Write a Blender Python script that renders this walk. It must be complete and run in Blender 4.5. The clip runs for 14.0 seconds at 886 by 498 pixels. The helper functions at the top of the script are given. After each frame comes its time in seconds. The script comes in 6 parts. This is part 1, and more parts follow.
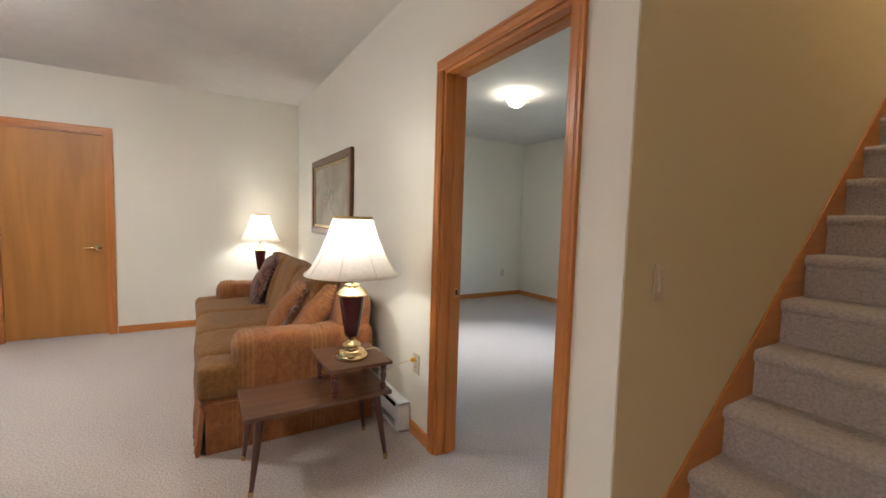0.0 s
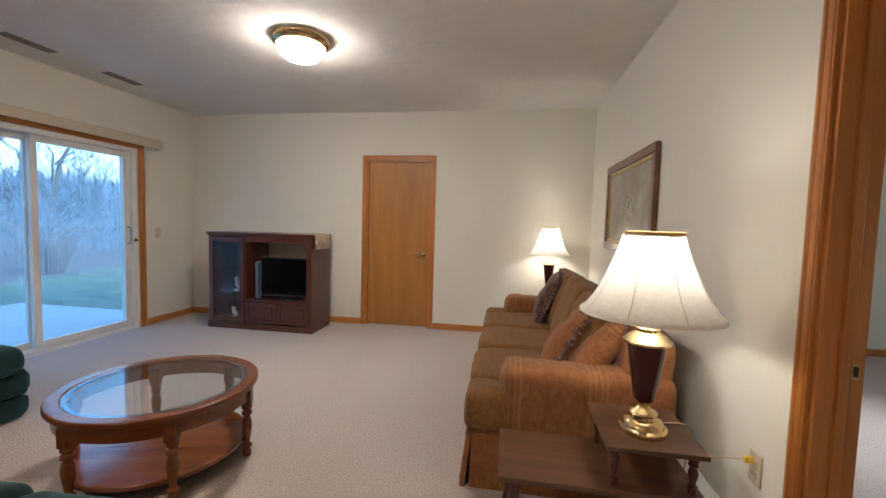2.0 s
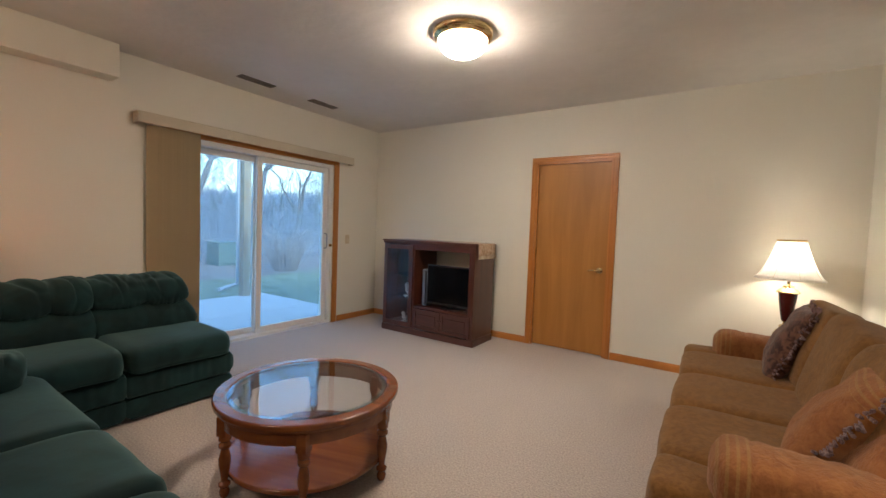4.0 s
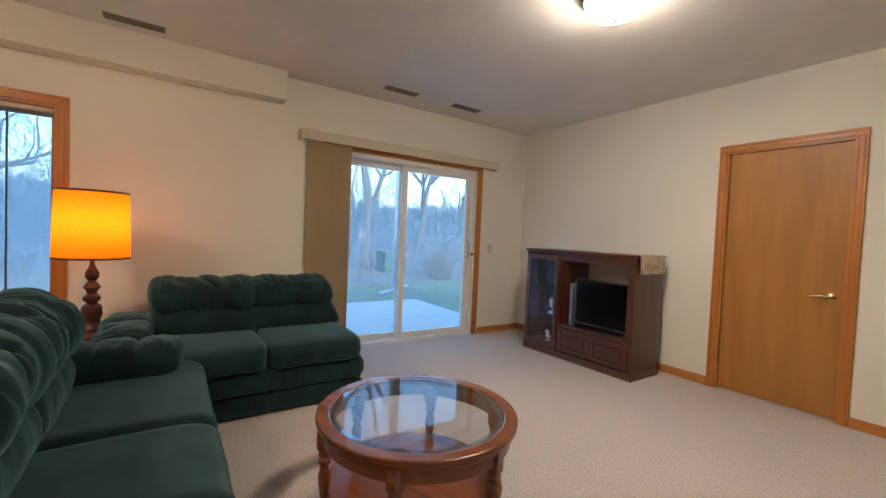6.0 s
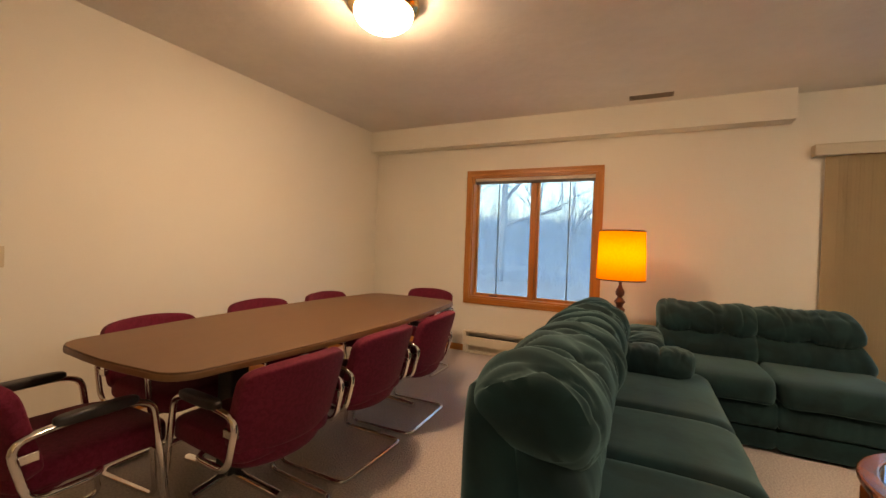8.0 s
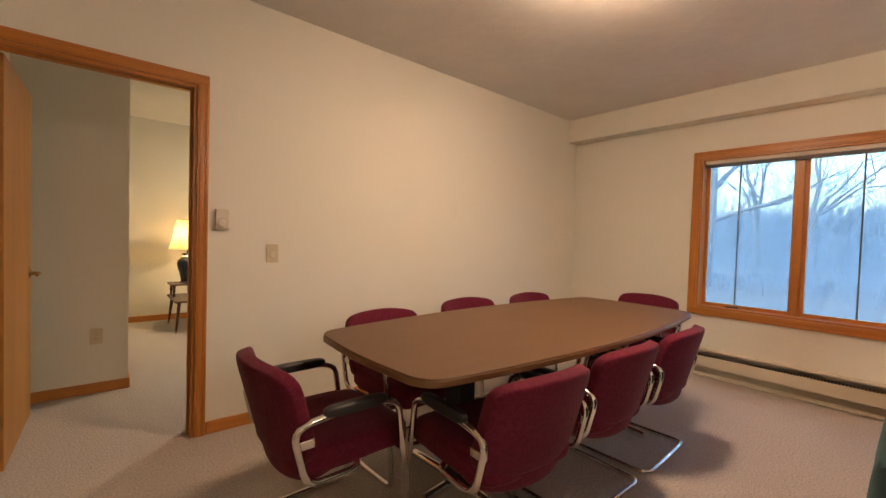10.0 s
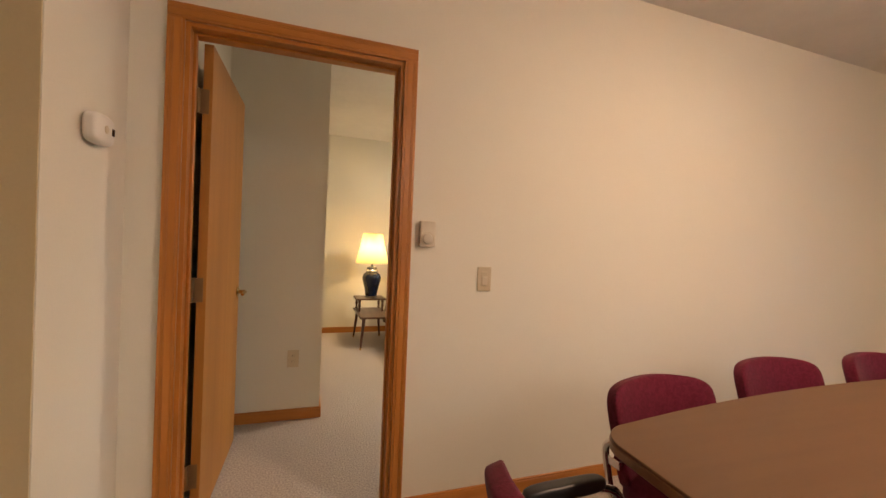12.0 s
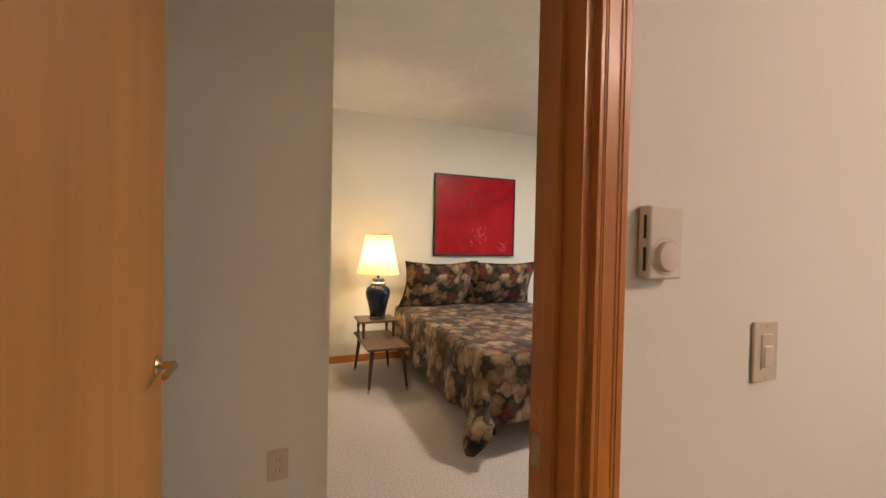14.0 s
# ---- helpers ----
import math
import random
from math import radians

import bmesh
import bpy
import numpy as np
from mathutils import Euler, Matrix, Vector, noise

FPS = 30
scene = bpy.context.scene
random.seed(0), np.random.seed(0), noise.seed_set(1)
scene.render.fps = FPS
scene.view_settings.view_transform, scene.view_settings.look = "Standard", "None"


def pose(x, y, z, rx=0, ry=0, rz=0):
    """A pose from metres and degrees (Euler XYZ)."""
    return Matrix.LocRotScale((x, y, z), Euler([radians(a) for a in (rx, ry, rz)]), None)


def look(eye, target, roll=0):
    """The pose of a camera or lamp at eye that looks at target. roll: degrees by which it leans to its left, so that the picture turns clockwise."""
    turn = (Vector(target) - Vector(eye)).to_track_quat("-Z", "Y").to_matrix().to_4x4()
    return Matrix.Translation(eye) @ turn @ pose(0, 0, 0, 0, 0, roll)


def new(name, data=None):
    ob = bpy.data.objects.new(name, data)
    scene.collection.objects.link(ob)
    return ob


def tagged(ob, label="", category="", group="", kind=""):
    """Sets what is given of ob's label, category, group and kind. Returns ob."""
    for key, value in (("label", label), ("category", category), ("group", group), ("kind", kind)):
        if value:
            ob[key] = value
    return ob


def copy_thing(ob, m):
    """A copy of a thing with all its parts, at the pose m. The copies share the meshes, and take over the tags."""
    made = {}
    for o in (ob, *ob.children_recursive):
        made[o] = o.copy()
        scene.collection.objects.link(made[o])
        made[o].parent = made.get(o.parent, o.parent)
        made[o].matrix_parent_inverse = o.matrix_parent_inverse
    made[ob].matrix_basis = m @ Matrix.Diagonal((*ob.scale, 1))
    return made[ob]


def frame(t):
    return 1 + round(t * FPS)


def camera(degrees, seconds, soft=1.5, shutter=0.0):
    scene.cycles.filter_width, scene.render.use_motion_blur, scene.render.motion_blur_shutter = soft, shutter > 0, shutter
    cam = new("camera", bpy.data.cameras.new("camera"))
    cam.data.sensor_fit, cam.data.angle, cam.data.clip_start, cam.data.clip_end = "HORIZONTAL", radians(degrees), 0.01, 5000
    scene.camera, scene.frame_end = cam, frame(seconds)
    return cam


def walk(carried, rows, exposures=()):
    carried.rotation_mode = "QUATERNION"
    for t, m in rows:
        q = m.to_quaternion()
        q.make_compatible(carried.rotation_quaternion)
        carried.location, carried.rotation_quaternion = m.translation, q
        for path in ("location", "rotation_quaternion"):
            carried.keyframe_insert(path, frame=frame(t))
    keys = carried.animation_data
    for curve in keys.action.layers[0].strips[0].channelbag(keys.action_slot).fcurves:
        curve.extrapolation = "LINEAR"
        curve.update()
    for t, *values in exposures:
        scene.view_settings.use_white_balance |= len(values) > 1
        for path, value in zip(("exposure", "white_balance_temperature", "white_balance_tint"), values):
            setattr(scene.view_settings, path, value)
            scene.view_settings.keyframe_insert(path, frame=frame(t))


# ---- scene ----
cam = camera(94.9, 14.0)
PATH = [
    (0, (1.41, 0.9, 1.27), (2.447, 2.604, 1.128), 1.7),
    (0.5, (1.435, 1.017, 1.262), (2.157, 2.877, 1.121), 1.5),
    (1, (1.463, 1.162, 1.282), (1.84, 3.121, 1.143), 1.4),
    (1.5, (1.492, 1.26, 1.277), (1.531, 3.256, 1.15), 1.5),
    (2, (1.585, 1.362, 1.284), (1.269, 3.333, 1.158), 1.6),
    (2.5, (1.669, 1.434, 1.289), (1.029, 3.325, 1.167), 1.7),
    (3, (1.671, 1.499, 1.272), (0.786, 3.289, 1.165), 2.0),
    (5.5, (1.327, 2.205, 1.237), (-0.11, 3.594, 1.156), 2.1),
    (6, (1.409, 2.207, 1.213), (-0.245, 3.329, 1.147), 2.5),
    (6.5, (1.552, 2.158, 1.212), (-0.314, 2.874, 1.153), 2.8),
    (7, (1.616, 2.09, 1.263), (-0.373, 2.29, 1.208), 2.7),
    (7.5, (1.733, 2.07, 1.237), (-0.232, 1.697, 1.202), 2.4),
    (8, (1.815, 1.964, 1.224), (0.017, 1.09, 1.201), 2.1),
    (8.5, (1.837, 1.943, 1.234), (0.296, 0.669, 1.201), 2.0),
    (8.7, (1.844, 1.905, 1.23), (0.38, 0.543, 1.197), 1.8),
    (10.8, (1.698, 1.295, 1.202), (0.503, -0.308, 1.15), 2.2),
    (11, (1.689, 1.222, 1.207), (0.558, -0.427, 1.16), 2.3),
    (11.5, (1.693, 0.973, 1.203), (0.802, -0.818, 1.169), 2.5),
    (12, (1.743, 0.636, 1.228), (1.082, -1.251, 1.205), 2.3),
    (12.5, (1.766, 0.351, 1.23), (1.274, -1.588, 1.219), 2.1),
    (13, (1.718, 0.001, 1.244), (1.268, -1.948, 1.236), 1.9),
    (13.5, (1.725, -0.299, 1.239), (1.173, -2.221, 1.221), 1.6),
    (14, (1.774, -0.645, 1.265), (1.024, -2.498, 1.232), 1.2),
]
EXPOSURES = [(0.0, 2.40, 5800, 8), (1.5, 2.14, 5850, 9), (3.0, 1.98, 6500, 11), (5.5, 2.05, 6750, 11), (7.0, 2.28, 6550, 9), (7.5, 2.28, 7600, 14), (8.0, 2.27, 8800, 17), (8.5, 2.32, 7900, 15), (11.0, 2.4, 7400, 15.5), (12.0, 2.5, 7350, 17), (13.0, 2.36, 6750, 17.5), (14.0, 2.58, 6250, 17)]
walk(cam, [(t, look(eye, target, roll)) for t, eye, target, roll in PATH], EXPOSURES)

# ---- world and lamps ----
world = bpy.data.worlds.new("sky")
scene.world = world
world.use_nodes = True
wn = world.node_tree
sky = wn.nodes.new("ShaderNodeTexSky")
sky.sky_type, sky.sun_disc = "NISHITA", False
sky.sun_elevation, sky.sun_rotation = radians(42), radians(100)
sky.air_density, sky.dust_density, sky.ozone_density = 1.6, 0.2, 5.0
wn.links.new(sky.outputs[0], wn.nodes["Background"].inputs[0])
wn.nodes["Background"].inputs[1].default_value = 0.15
sun_data = bpy.data.lights.new("sun", "SUN")
sun_data.energy, sun_data.angle, sun_data.color = 1.5, radians(20), (1.0, 0.97, 0.94)
sun = new("sun", sun_data)
sun.matrix_world = look((0, 0, 30), (-12, 4, 24))


def bulb(name, place, watts, colour, radius=0.04):
    data = bpy.data.lights.new(name, "POINT")
    data.energy, data.color, data.shadow_soft_size = watts, colour, radius
    ob = new(name, data)
    ob.location = place
    return ob


WARM = (1.0, 0.80, 0.56)
AMBER = (1.0, 0.62, 0.28)
GLOW_MAIN, GLOW_BED = 20.5, 9.0
bulb("lamp_bulb", (2.107, 2.95, 1.18), 1.7, (1.0, 0.90, 0.76), 0.035)
bulb("lamp_bulb", (2.03, 5.90, 1.12), 2.2, (1.0, 0.90, 0.76), 0.035)
bulb("lamp_bulb", (-1.92, 1.82, 1.20), 1.25, WARM, 0.035)
bulb("lamp_bulb", (0.89, -4.46, 1.13), 2.3, (1.0, 0.74, 0.42), 0.035)
bulb("hall_bulb", (4.6, 1.1, 3.9), 7.5, WARM, 0.06)


def down_light(place, watts, colour, size):
    """The light that a dome throws down into the room."""
    data = bpy.data.lights.new("dome_light", "AREA")
    data.shape, data.size, data.energy, data.color = "DISK", size, watts, colour
    ob = new("dome_light", data)
    ob.location = place


down_light((0.035, 4.215, 2.416), 3.0, (1.0, 0.87, 0.74), 0.24)
down_light((-0.13, 0.585, 2.416), 2.2, (1.0, 0.75, 0.54), 0.24)
down_light((4.27, 4.22, 2.455), 0.75, (1.0, 0.80, 0.62), 0.14)
down_light((-0.5, -3.0, 2.495), 6.8, (1.0, 0.86, 0.66), 0.14)

# ---- materials ----
def material(name, colour, rough=0.6, metal=0.0, grain=0.0, scale=60.0, spread=0.08, stretch=(1, 1, 1), blotch=0.05, blotch_scale=1.5, spec=0.5):
    """A principled surface with a fine grain (bump and tone) and a broad, faint change of tone."""
    m = bpy.data.materials.new(name)
    m.use_nodes = True
    t = m.node_tree
    b = t.nodes["Principled BSDF"]
    b.inputs["Roughness"].default_value, b.inputs["Metallic"].default_value = rough, metal
    b.inputs["Specular IOR Level"].default_value = spec
    co = t.nodes.new("ShaderNodeTexCoord")
    mp = t.nodes.new("ShaderNodeMapping")
    mp.inputs["Scale"].default_value = stretch
    t.links.new(co.outputs["Object"], mp.inputs[0])
    fine = t.nodes.new("ShaderNodeTexNoise")
    fine.inputs["Scale"].default_value, fine.inputs["Detail"].default_value = scale, 4
    t.links.new(mp.outputs[0], fine.inputs["Vector"])
    wide = t.nodes.new("ShaderNodeTexNoise")
    wide.inputs["Scale"].default_value, wide.inputs["Detail"].default_value = blotch_scale, 2
    t.links.new(co.outputs["Object"], wide.inputs["Vector"])
    a = t.nodes.new("ShaderNodeMapRange")
    a.inputs["To Min"].default_value, a.inputs["To Max"].default_value = 1 - spread * 2, 1 + spread * 2
    t.links.new(fine.outputs[0], a.inputs[0])
    c = t.nodes.new("ShaderNodeMapRange")
    c.inputs["To Min"].default_value, c.inputs["To Max"].default_value = 1 - blotch * 2, 1 + blotch * 2
    t.links.new(wide.outputs[0], c.inputs[0])
    mul = t.nodes.new("ShaderNodeMath")
    mul.operation = "MULTIPLY"
    t.links.new(a.outputs[0], mul.inputs[0])
    t.links.new(c.outputs[0], mul.inputs[1])
    mix = t.nodes.new("ShaderNodeVectorMath")
    mix.operation = "SCALE"
    mix.inputs[0].default_value = colour
    t.links.new(mul.outputs[0], mix.inputs["Scale"])
    t.links.new(mix.outputs[0], b.inputs["Base Color"])
    if grain:
        bump = t.nodes.new("ShaderNodeBump")
        bump.inputs["Strength"].default_value, bump.inputs["Distance"].default_value = grain, 0.01
        t.links.new(fine.outputs[0], bump.inputs["Height"])
        t.links.new(bump.outputs[0], b.inputs["Normal"])
    return m


def wood(name, dark, light, axis=2, rough=0.4, scale=5.0, coat=0.2):
    """Grain runs along the axis: stretched noise, bent into streaks, with pores."""
    m = material(name, light, rough, 0, 0.05, 90, 0.05, [6 if i != axis else 0.35 for i in range(3)], 0.04, 2.0)
    t = m.node_tree
    b = t.nodes["Principled BSDF"]
    b.inputs["Coat Weight"].default_value, b.inputs["Coat Roughness"].default_value = coat, 0.25
    co = t.nodes.new("ShaderNodeTexCoord")
    info = t.nodes.new("ShaderNodeObjectInfo")
    shift = t.nodes.new("ShaderNodeVectorMath")
    shift.operation = "MULTIPLY_ADD"
    shift.inputs[1].default_value = (7, 7, 7)
    t.links.new(info.outputs["Random"], shift.inputs[0])
    t.links.new(co.outputs["Object"], shift.inputs[2])
    mp = t.nodes.new("ShaderNodeMapping")
    mp.inputs["Scale"].default_value = [4.0 if i != axis else 0.3 for i in range(3)]
    t.links.new(shift.outputs[0], mp.inputs[0])
    n = t.nodes.new("ShaderNodeTexNoise")
    n.inputs["Scale"].default_value, n.inputs["Detail"].default_value, n.inputs["Distortion"].default_value = scale, 6, 0.6
    t.links.new(mp.outputs[0], n.inputs["Vector"])
    ramp = t.nodes.new("ShaderNodeMix")
    ramp.data_type = "RGBA"
    sharpen = t.nodes.new("ShaderNodeMapRange")
    sharpen.inputs["From Min"].default_value, sharpen.inputs["From Max"].default_value = 0.3, 0.7
    t.links.new(n.outputs[0], sharpen.inputs[0])
    t.links.new(sharpen.outputs[0], ramp.inputs[0])
    ramp.inputs[6].default_value, ramp.inputs[7].default_value = (*dark, 1), (*light, 1)
    scaler = next(k for k in t.nodes if k.bl_idname == "ShaderNodeVectorMath" and k.operation == "SCALE")
    t.links.new(ramp.outputs[2], scaler.inputs[0])
    return m


def glowing(name, colour, strength):
    m = bpy.data.materials.new(name)
    m.use_nodes = True
    t = m.node_tree
    b = t.nodes["Principled BSDF"]
    b.inputs["Base Color"].default_value = (*colour, 1)
    b.inputs["Emission Color"].default_value, b.inputs["Emission Strength"].default_value = (*colour, 1), strength
    return m


def cloth_shade(name, colour, through_light=0.6):
    """A lamp shade's cloth: part diffuse, part translucent."""
    m = bpy.data.materials.new(name)
    m.use_nodes = True
    t = m.node_tree
    d, tr, mx = t.nodes.new("ShaderNodeBsdfDiffuse"), t.nodes.new("ShaderNodeBsdfTranslucent"), t.nodes.new("ShaderNodeMixShader")
    weave = t.nodes.new("ShaderNodeTexNoise")
    weave.inputs["Scale"].default_value = 25
    tone = t.nodes.new("ShaderNodeMapRange")
    tone.inputs["To Min"].default_value, tone.inputs["To Max"].default_value = 0.85, 1.1
    t.links.new(weave.outputs[0], tone.inputs[0])
    sc = t.nodes.new("ShaderNodeVectorMath")
    sc.operation = "SCALE"
    sc.inputs[0].default_value = colour
    t.links.new(tone.outputs[0], sc.inputs["Scale"])
    t.links.new(sc.outputs[0], d.inputs[0])
    t.links.new(sc.outputs[0], tr.inputs[0])
    mx.inputs[0].default_value = through_light
    t.links.new(d.outputs[0], mx.inputs[1])
    t.links.new(tr.outputs[0], mx.inputs[2])
    t.links.new(mx.outputs[0], t.nodes["Material Output"].inputs[0])
    return m


def glass(name, tint=(0.95, 0.98, 1.0), base=0.04, top=0.9):
    """Thin clear glass: see-through, with a gloss that grows towards grazing angles."""
    m = bpy.data.materials.new(name)
    m.use_nodes = True
    t = m.node_tree
    tr, gl, mx = t.nodes.new("ShaderNodeBsdfTransparent"), t.nodes.new("ShaderNodeBsdfGlossy"), t.nodes.new("ShaderNodeMixShader")
    tr.inputs[0].default_value, gl.inputs["Roughness"].default_value = (*tint, 1), 0.01
    lw, power, scale = t.nodes.new("ShaderNodeLayerWeight"), t.nodes.new("ShaderNodeMath"), t.nodes.new("ShaderNodeMath")
    lw.inputs[0].default_value = 0.5
    power.operation, power.inputs[1].default_value = "POWER", 5.0
    scale.operation, scale.inputs[1].default_value, scale.inputs[2].default_value = "MULTIPLY_ADD", top, base
    t.links.new(lw.outputs["Facing"], power.inputs[0])
    t.links.new(power.outputs[0], scale.inputs[0])
    t.links.new(scale.outputs[0], mx.inputs[0])
    t.links.new(tr.outputs[0], mx.inputs[1])
    t.links.new(gl.outputs[0], mx.inputs[2])
    t.links.new(mx.outputs[0], t.nodes["Material Output"].inputs[0])
    return m


def netting(name, colour, cover):
    """A fine woven screen: mostly open, its threads catch the daylight."""
    m = bpy.data.materials.new(name)
    m.use_nodes = True
    t = m.node_tree
    tr, d, mx = t.nodes.new("ShaderNodeBsdfTransparent"), t.nodes.new("ShaderNodeBsdfTranslucent"), t.nodes.new("ShaderNodeMixShader")
    d.inputs[0].default_value = (*colour, 1)
    mx.inputs[0].default_value = cover
    t.links.new(tr.outputs[0], mx.inputs[1])
    t.links.new(d.outputs[0], mx.inputs[2])
    t.links.new(mx.outputs[0], t.nodes["Material Output"].inputs[0])
    return m


def fabric(name, dark, light, scale, rough=0.9, sheen=0.3, stretch=(1, 1, 1), bump=0.25, lo=0.4, hi=0.6):
    """Cloth in two tones with a soft sheen."""
    m = material(name, light, rough, 0, bump, scale * 4, 0.06, stretch, 0.05, 3.0, 0.2)
    t = m.node_tree
    b = t.nodes["Principled BSDF"]
    b.inputs["Sheen Weight"].default_value, b.inputs["Sheen Roughness"].default_value = sheen, 0.5
    co = t.nodes.new("ShaderNodeTexCoord")
    mp = t.nodes.new("ShaderNodeMapping")
    mp.inputs["Scale"].default_value = stretch
    t.links.new(co.outputs["Object"], mp.inputs[0])
    n = t.nodes.new("ShaderNodeTexNoise")
    n.inputs["Scale"].default_value, n.inputs["Detail"].default_value, n.inputs["Distortion"].default_value = scale, 3, 0.8
    t.links.new(mp.outputs[0], n.inputs["Vector"])
    cut = t.nodes.new("ShaderNodeMapRange")
    cut.inputs["From Min"].default_value, cut.inputs["From Max"].default_value = lo, hi
    t.links.new(n.outputs[0], cut.inputs[0])
    ramp = t.nodes.new("ShaderNodeMix")
    ramp.data_type = "RGBA"
    t.links.new(cut.outputs[0], ramp.inputs[0])
    ramp.inputs[6].default_value, ramp.inputs[7].default_value = (*dark, 1), (*light, 1)
    scaler = next(k for k in t.nodes if k.bl_idname == "ShaderNodeVectorMath" and k.operation == "SCALE")
    t.links.new(ramp.outputs[2], scaler.inputs[0])
    return m


M_WALL = material("wall_paint", (0.735, 0.715, 0.635), 0.75, 0, 0.04, 140, 0.015, (1, 1, 1), 0.02, 0.8, 0.3)
M_TAN = material("stair_wall_tan", (0.62, 0.52, 0.33), 0.75, 0, 0.04, 140, 0.015, (1, 1, 1), 0.03, 0.8, 0.3)
M_CEIL = material("ceiling_texture", (0.72, 0.70, 0.66), 0.9, 0, 0.5, 11, 0.02, (1, 1, 1), 0.045, 2.2, 0.2)
M_OAK_Z = wood("oak_upright", (0.41, 0.145, 0.026), (0.53, 0.21, 0.045), 2)
M_OAK_X = wood("oak_along_x", (0.41, 0.145, 0.026), (0.53, 0.21, 0.045), 0)
M_OAK_Y = wood("oak_along_y", (0.41, 0.145, 0.026), (0.53, 0.21, 0.045), 1)
M_DOOR = wood("oak_veneer", (0.35, 0.148, 0.028), (0.455, 0.205, 0.044), 2, 0.5, 2.5, 0.06)
M_CHERRY = wood("cherry_wood", (0.055, 0.014, 0.008), (0.095, 0.026, 0.014), 2, 0.32, 4, 0.4)
M_CHERRY_X = wood("cherry_wood_along", (0.055, 0.014, 0.008), (0.095, 0.026, 0.014), 0, 0.32, 4, 0.4)
M_TABLE = wood("red_oak_stain", (0.14, 0.036, 0.010), (0.225, 0.068, 0.017), 0, 0.22, 4, 0.4)
M_WALNUT = wood("walnut_laminate", (0.070, 0.032, 0.016), (0.145, 0.068, 0.035), 0, 0.38, 5, 0.2)
M_CONF = wood("brown_laminate", (0.108, 0.051, 0.0195), (0.121, 0.058, 0.0225), 0, 0.5, 6, 0.0)
M_CONF_EDGE = wood("brown_edge", (0.16, 0.075, 0.03), (0.2, 0.1, 0.04), 0, 0.35, 6, 0.2)
M_BRASS = material("brass", (0.64, 0.48, 0.25), 0.18, 1, 0.02, 80, 0.03)
M_HINGE = material("dull_steel", (0.24, 0.16, 0.085), 0.42, 0.6, 0.02, 80, 0.05)
M_CHROME = material("chrome", (0.78, 0.76, 0.74), 0.10, 1, 0.0, 80, 0.02)
M_MAROON = material("maroon_enamel", (0.055, 0.006, 0.006), 0.12, 0, 0.0, 80, 0.02)
M_BLACK = material("black_plastic", (0.018, 0.017, 0.018), 0.4, 0, 0.05, 200, 0.03)
M_SCREEN = material("black_screen", (0.003, 0.003, 0.004), 0.12, 0, 0.0, 20, 0.0, (1, 1, 1), 0.05, 1.5, 0.25)
M_VINYL = material("white_vinyl", (0.74, 0.74, 0.72), 0.4, 0, 0.02, 100, 0.01)
M_IVORY = material("ivory_plastic", (0.58, 0.50, 0.36), 0.4, 0, 0.0, 100, 0.01)
M_WHITE_PL = material("white_plastic", (0.72, 0.70, 0.66), 0.4, 0, 0.0, 100, 0.01)
M_CREAM = material("cream_plastic", (0.66, 0.60, 0.49), 0.4, 0, 0.0, 100, 0.01)
M_HEATER = material("heater_enamel", (0.62, 0.55, 0.43), 0.45, 0, 0.02, 100, 0.02)
M_DARK = material("dark_slot", (0.03, 0.026, 0.022), 0.8, 0, 0.0, 100, 0.02)
M_VENT = material("vent_metal", (0.2, 0.17, 0.14), 0.5, 0.3, 0.0, 100, 0.02)
M_GREEN = fabric("green_velvet", (0.0028, 0.0125, 0.0140), (0.0052, 0.0255, 0.0280), 5, 0.85, 0.40, (1, 1, 1), 0.10)
M_GREEN.node_tree.nodes["Principled BSDF"].inputs["Sheen Tint"].default_value = (0.36, 0.66, 0.68, 1)
M_BURG = fabric("burgundy_tweed", (0.100, 0.007, 0.020), (0.130, 0.011, 0.030), 60, 0.9, 0.06, (1, 1, 1), 0.12)
M_VALANCE = material("valance_cloth", (0.56, 0.50, 0.39), 0.7, 0, 0.05, 60, 0.03, (4, 0.5, 4))
M_BLIND = material("blind_cloth", (0.36, 0.285, 0.17), 0.7, 0, 0.05, 60, 0.03, (4, 4, 0.5))
M_GLASS = glass("clear_glass")
# The blue tint puts the daylight's cool cast into the panes.
M_PANE = glass("cool_cast_window_glass", (0.80, 0.93, 1.0))
M_SHADE = cloth_shade("white_shade", (0.86, 0.83, 0.77), 0.24)
M_SHADE_AMBER = cloth_shade("amber_shade", (0.95, 0.26, 0.012), 0.7)
M_SHADE_CREAM = cloth_shade("cream_shade", (0.90, 0.76, 0.42), 0.38)
M_NET = netting("screen_net", (0.72, 0.78, 0.85), 0.22)
M_HAZE_NET = netting("haze_net", (0.72, 0.78, 0.85), 0.10)
M_TRIM = material("gold_trim", (0.55, 0.36, 0.12), 0.6)
# The handle's grey; on the white downspout it puts shade into the colour.
M_SPOUT = material("grey_and_shade_metal", (0.34, 0.38, 0.43), 0.5)
M_DOME = glowing("lit_dome", (1.0, 0.87, 0.74), GLOW_MAIN)
M_DOME_S = glowing("lit_dome_warm", (1.0, 0.73, 0.53), GLOW_MAIN)
M_DOME_BED = glowing("lit_dome_far", (1.0, 0.86, 0.66), GLOW_BED)

# ---- mesh helpers ----
def smooth(ob, angle=40):
    me = ob.data
    me.polygons.foreach_set("use_smooth", [True] * len(me.polygons))
    me.set_sharp_from_angle(angle=radians(angle))
    return ob


